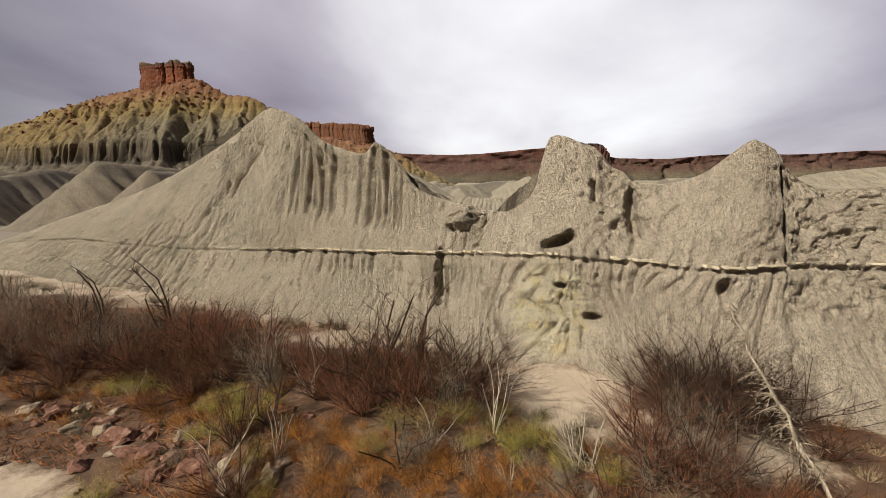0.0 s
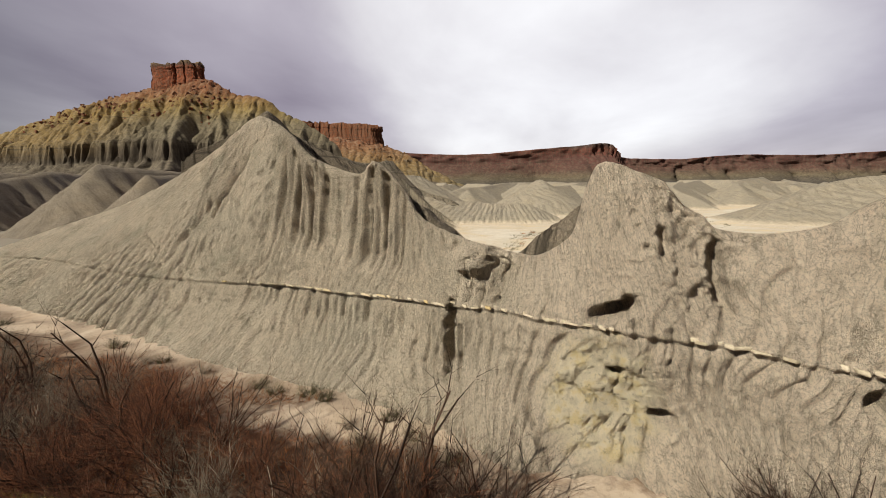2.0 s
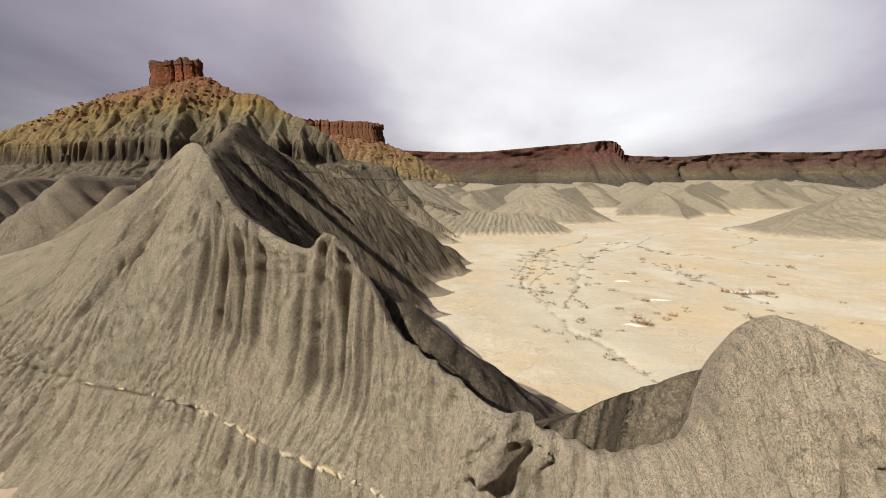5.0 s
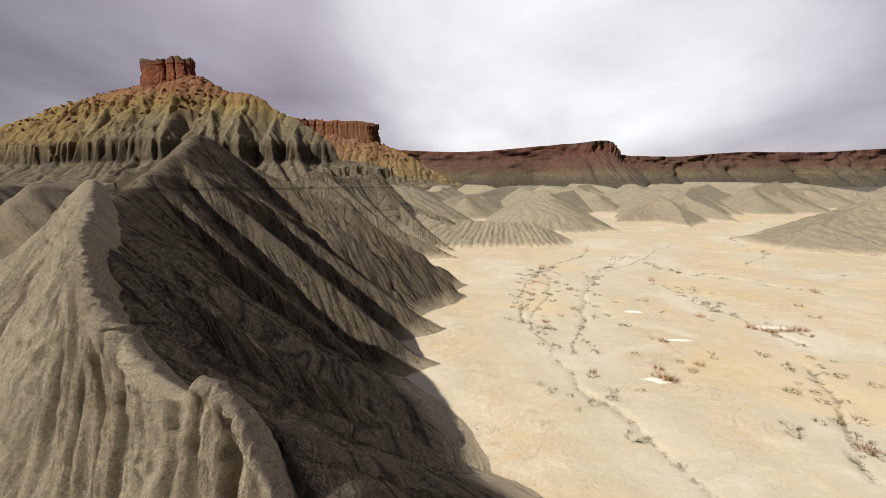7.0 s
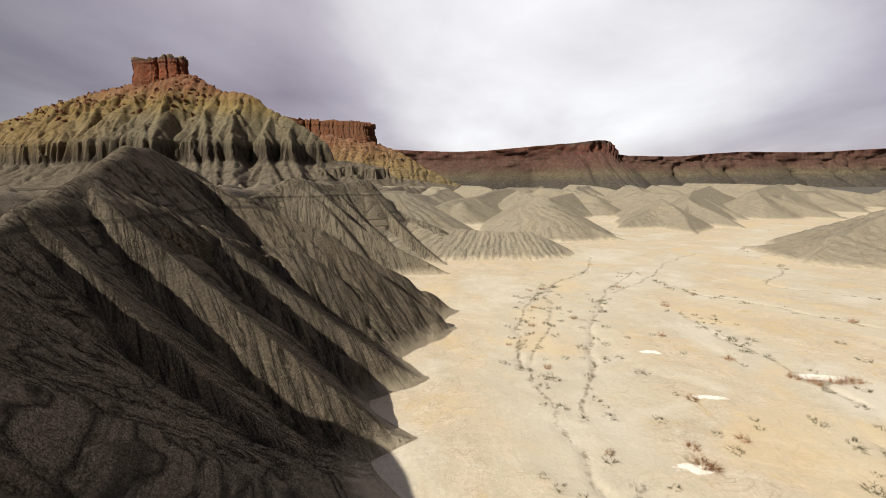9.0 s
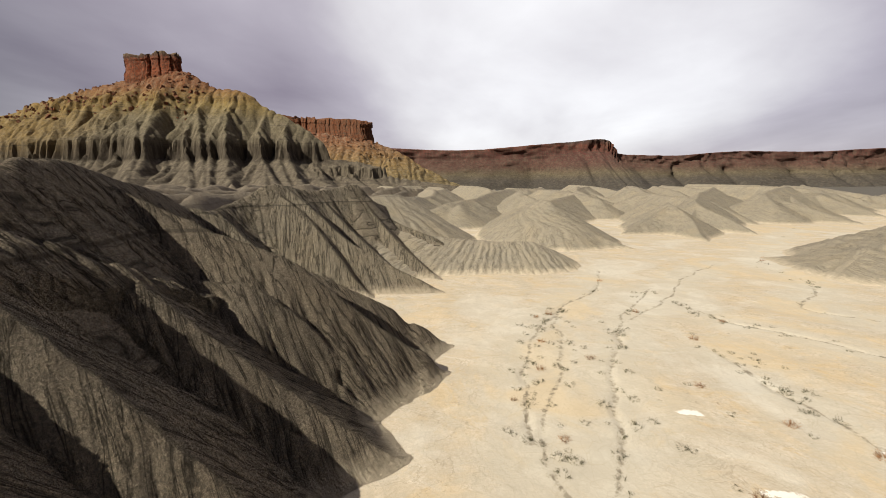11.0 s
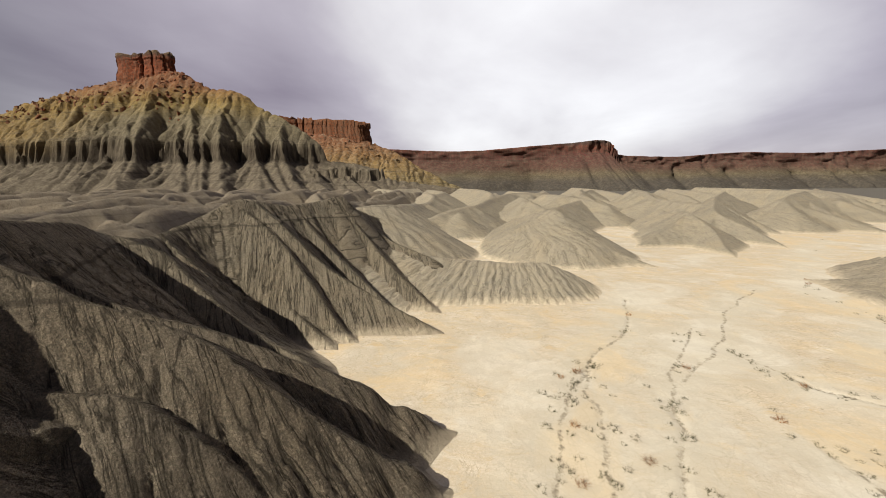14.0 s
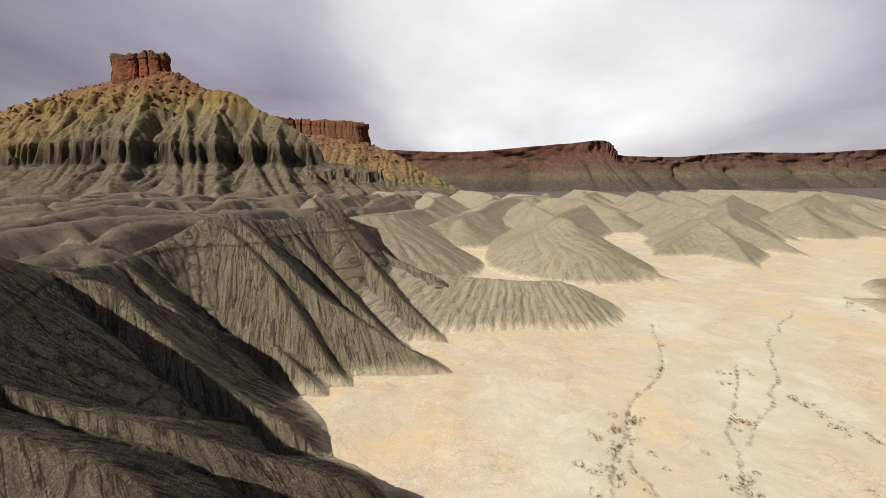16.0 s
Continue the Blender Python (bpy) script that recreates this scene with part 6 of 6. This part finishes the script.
def leaning_tree():
    """The pale dead tree that leans up from beside the path."""
    rnd = random.Random(33)
    ob = new("dead_tree")
    tagged(ob, "leaning dead tree with pale bark and drooping bare twigs", "tree")
    base, tip = Vector((11.0, 12.1, 0.0)), Vector((8.3, 13.2, 5.4))
    trunk, twigs = [], []
    n = 14
    pts = [base.lerp(tip, k / n) + Vector((rnd.gauss(0, 0.04), rnd.gauss(0, 0.04), -0.35 * (k / n) * (1 - k / n))) for k in range(n + 1)]
    pts[0].z = ground_at(base.x, base.y) - 0.1
    for k in range(n):
        r0, r1 = 0.062 * (1 - k / n) + 0.012, 0.062 * (1 - (k + 1) / n) + 0.012
        trunk.append((*pts[k], *pts[k + 1], r0, r1))
        if k > 2:
            for _ in range(13):
                d = Vector((rnd.gauss(-0.3, 1), rnd.gauss(0, 1), rnd.gauss(0.0, 0.5))).normalized()
                p, ln = pts[k].lerp(pts[k + 1], rnd.random()), rnd.uniform(0.5, 1.5) * (1.15 - k / n)
                rad = 0.024
                for _s in range(4):
                    d = (d + Vector((rnd.gauss(0, 0.25), rnd.gauss(0, 0.25), -0.22))).normalized()
                    e = p + d * ln / 4
                    twigs.append((*p, *e, rad, rad * 0.7))
                    for _t in range(2):
                        sd = (d + Vector((rnd.gauss(0, 0.8), rnd.gauss(0, 0.8), rnd.gauss(-0.3, 0.5)))).normalized()
                        e2 = p + sd * ln * rnd.uniform(0.2, 0.45)
                        twigs.append((*p, *e2, rad * 0.5, rad * 0.2))
                    p, rad = e, rad * 0.7
    part("trunk", twig_mesh("trunk", trunk, PM["pale_bark"]), ob)
    tagged(part("crown", twig_mesh("crown", twigs, PM["pale_twigs"], True), ob), kind="stuff")


leaning_tree()


def rock_material(name, a, b):
    n = Nodes(name)
    f = n.noise(3.5, 6, 0.7)
    c = n.ramp(f, [(0.3, tuple(v * 0.45 for v in a)), (0.5, a), (0.68, b)])
    return n.done(c, 0.92, [(f, 0.7, 0.12), (n.noise(18, 4, 0.7), 0.5, 0.03)])


M_ROCK_RED = rock_material("red_sandstone_boulder", (0.17, 0.085, 0.06), (0.33, 0.21, 0.15))
M_ROCK_PALE = rock_material("pale_boulder", (0.26, 0.20, 0.14), (0.46, 0.38, 0.28))


def boulder_mesh(seed, mat):
    rnd = random.Random(seed)
    bm = bmesh.new()
    bmesh.ops.create_icosphere(bm, subdivisions=3, radius=1)
    cuts = [(Vector((rnd.gauss(0, 1), rnd.gauss(0, 1), rnd.gauss(0, 1))).normalized(), rnd.uniform(0.55, 0.85)) for _ in range(9)]
    for w in bm.verts:
        for nrm, dist in cuts:
            over = w.co.dot(nrm) - dist
            if over > 0:
                w.co -= nrm * over * 0.9
        q = w.co + Vector((seed * 3.1, 0, 0))
        w.co *= 1 + 0.5 * noise.noise(q * 1.5) - 0.16 * abs(noise.noise(q * 3.4)) + 0.05 * noise.noise(q * 9)
        w.co.z *= 0.7
    me = bpy.data.meshes.new("boulder")
    bm.to_mesh(me)
    bm.free()
    me.materials.append(mat)
    return me


STONES = [(_pr.uniform(-17, -3.5), _pr.uniform(11.0, 15.2), _pr.uniform(0.10, 0.36), int(_pr.random() < 0.45)) for _ in range(30)]
_bm = [boulder_mesh(k, M_ROCK_RED) for k in range(3)] + [boulder_mesh(10 + k, M_ROCK_PALE) for k in range(3)]
for k, (x, y, s, pale) in enumerate(((-14.7, 14.3, 0.5, 0), (-14, 14.8, 0.4, 1), (-4.9, 11.8, 0.45, 1), (-4.2, 11.6, 0.34, 1), (-1, 13.7, 0.25, 1), (-8.9, 12.6, 0.5, 0), (-9.6, 12.5, 0.42, 0), (-6.8, 12, 0.42, 0), (-5.9, 12.1, 0.36, 1),
                                   (-16.1, 14.5, 0.45, 1), (-4.1, 12.1, 0.3, 1), (-10.9, 13.3, 0.5, 0), (-8.2, 11.9, 0.35, 0), (-7.4, 12.7, 0.3, 0), (-12.2, 13.9, 0.45, 0), (-13.2, 13.6, 0.4, 1), (-10.2, 12.6, 0.33, 1), (-5.3, 11.2, 0.3, 1), (-5.6, 12.8, 0.25, 0), (-11.6, 12.7, 0.3, 0), (4.9, 12.2, 0.3, 1), (1.8, 17.9, 0.35, 1), (2.6, 18.2, 0.3, 1)) + tuple(STONES)):
    ob = new("boulder", _bm[(k % 3) + 3 * pale])
    tagged(ob, "pale weathered boulder half sunk in silt" if pale else "rough red sandstone boulder in the river bed", "rock", "boulders in the river bed")
    ob.matrix_basis = pose(x, y, ground_at(x, y) + s * 0.12, _pr.uniform(-15, 15), _pr.uniform(-15, 15), _pr.uniform(0, 360)) @ Matrix.Diagonal((s * _pr.uniform(0.9, 1.6), s * _pr.uniform(0.7, 1.1), s * _pr.uniform(0.7, 1.1), 1))

# litter: fallen stems and blades all over the river bed
_lr = random.Random(44)
_seg = []
for _ in range(38000):
    x = _lr.uniform(-36, 16)
    y = _lr.uniform(8, 22.5 + 0.2 * max(0, -x))
    if vnoise(np.array([x / 2.5]), np.array([y / 2.5]), seed=66)[0] < 0.42:
        continue
    if open_sand(x, y):
        continue
    z = ground_at(x, y) + _lr.uniform(-0.02, 0.06)
    a, l, up = _lr.uniform(0, 6.283), _lr.uniform(0.15, 0.6), _lr.uniform(0.0, 1.0)
    _seg.append((x, y, z, x + math.cos(a) * l * (1 - up * 0.6), y + math.sin(a) * l * (1 - up * 0.6), z + up * l, 0.016, 0.003))
tagged(new("dry_litter", twig_mesh("dry_litter", _seg, PM["litter"], True)), "dry rust-coloured grass and litter over river silt", "litter", kind="stuff")

# ---- scrub on the mud flat ----
def scrub(label, seed, mat, stems, h, spread, name="desert_scrub"):
    rnd = random.Random(seed)
    a, b = grow(rnd, stems=stems, height=h, spread=spread, bend=0.3, subs=2, twigs=0, sub_len=0.5, r=0.014)
    ob = new(name)
    tagged(ob, label, "shrub", "scrub on the mud flat")
    tagged(part("crown", twig_mesh("crown", a + b, PM[mat], True), ob), kind="stuff")
    return ob


KINDS["flat_dark"] = [scrub("small dark olive scrub on pale mud", 200 + k, "sage", 26, 0.38, 1.5) for k in range(3)]
KINDS["flat_rust"] = [scrub("rusty dry scrub clump on pale mud", 210 + k, "rust_grass", 40, 0.55, 1.4) for k in range(2)]
for x, y, s, k in ((28.6, 70.4, 1.5, 1), (29.6, 69.6, 1.5, 1), (30.6, 69.8, 1.3, 0), (31.6, 70.0, 1.4, 1), (32.8, 70.2, 1.5, 1), (33.8, 70.4, 1.3, 1), (14.2, 56.7, 1.4, 1), (14.7, 56.5, 1.1, 1), (13.6, 57.3, 1.0, 0), (14.3, 58.7, 1.0, 1), (16.9, 60.6, 1.1, 0),
                   (18.4, 60.1, 1.0, 1), (17.3, 65.4, 1.0, 1), (16.3, 66.2, 0.9, 0), (19.5, 80.3, 1.2, 0), (14.5, 70.1, 1.2, 0), (15.2, 69.8, 1.0, 0), (20.7, 62.9, 1.0, 0), (20.8, 75.1, 1.0, 0), (26.7, 88.1, 1.1, 0), (27.5, 85.9, 1.1, 0), (24.8, 74, 1.1, 1), (25.4, 72.6, 1.0, 0), (20.4, 80.0, 1.0, 1)):
    put("flat_rust" if k else "flat_dark", x, y, s)
_n = 0
while _n < 280:
    if _pr.random() < 0.62:
        line = STREAMS[_pr.choice((0, 0, 1, 1, 2, 2, 3, 4, 5, 6))]
        p = curve_at([(x, y, 0) for x, y in line], [_pr.uniform(0, len(line) - 1)])[0]
        x, y = p[0] + _pr.gauss(0, 1.1), p[1] + _pr.gauss(0, 1.1)
    else:
        x, y = _pr.uniform(4, 52), _pr.uniform(42, 100)
        if vnoise(np.array([x / 9]), np.array([y / 9]), seed=77)[0] < 0.5:
            continue
    if x < -2 or y < 38:
        continue
    put("flat_rust" if _pr.random() < 0.08 else "flat_dark", x, y, _pr.uniform(0.7, 1.5))
    _n += 1
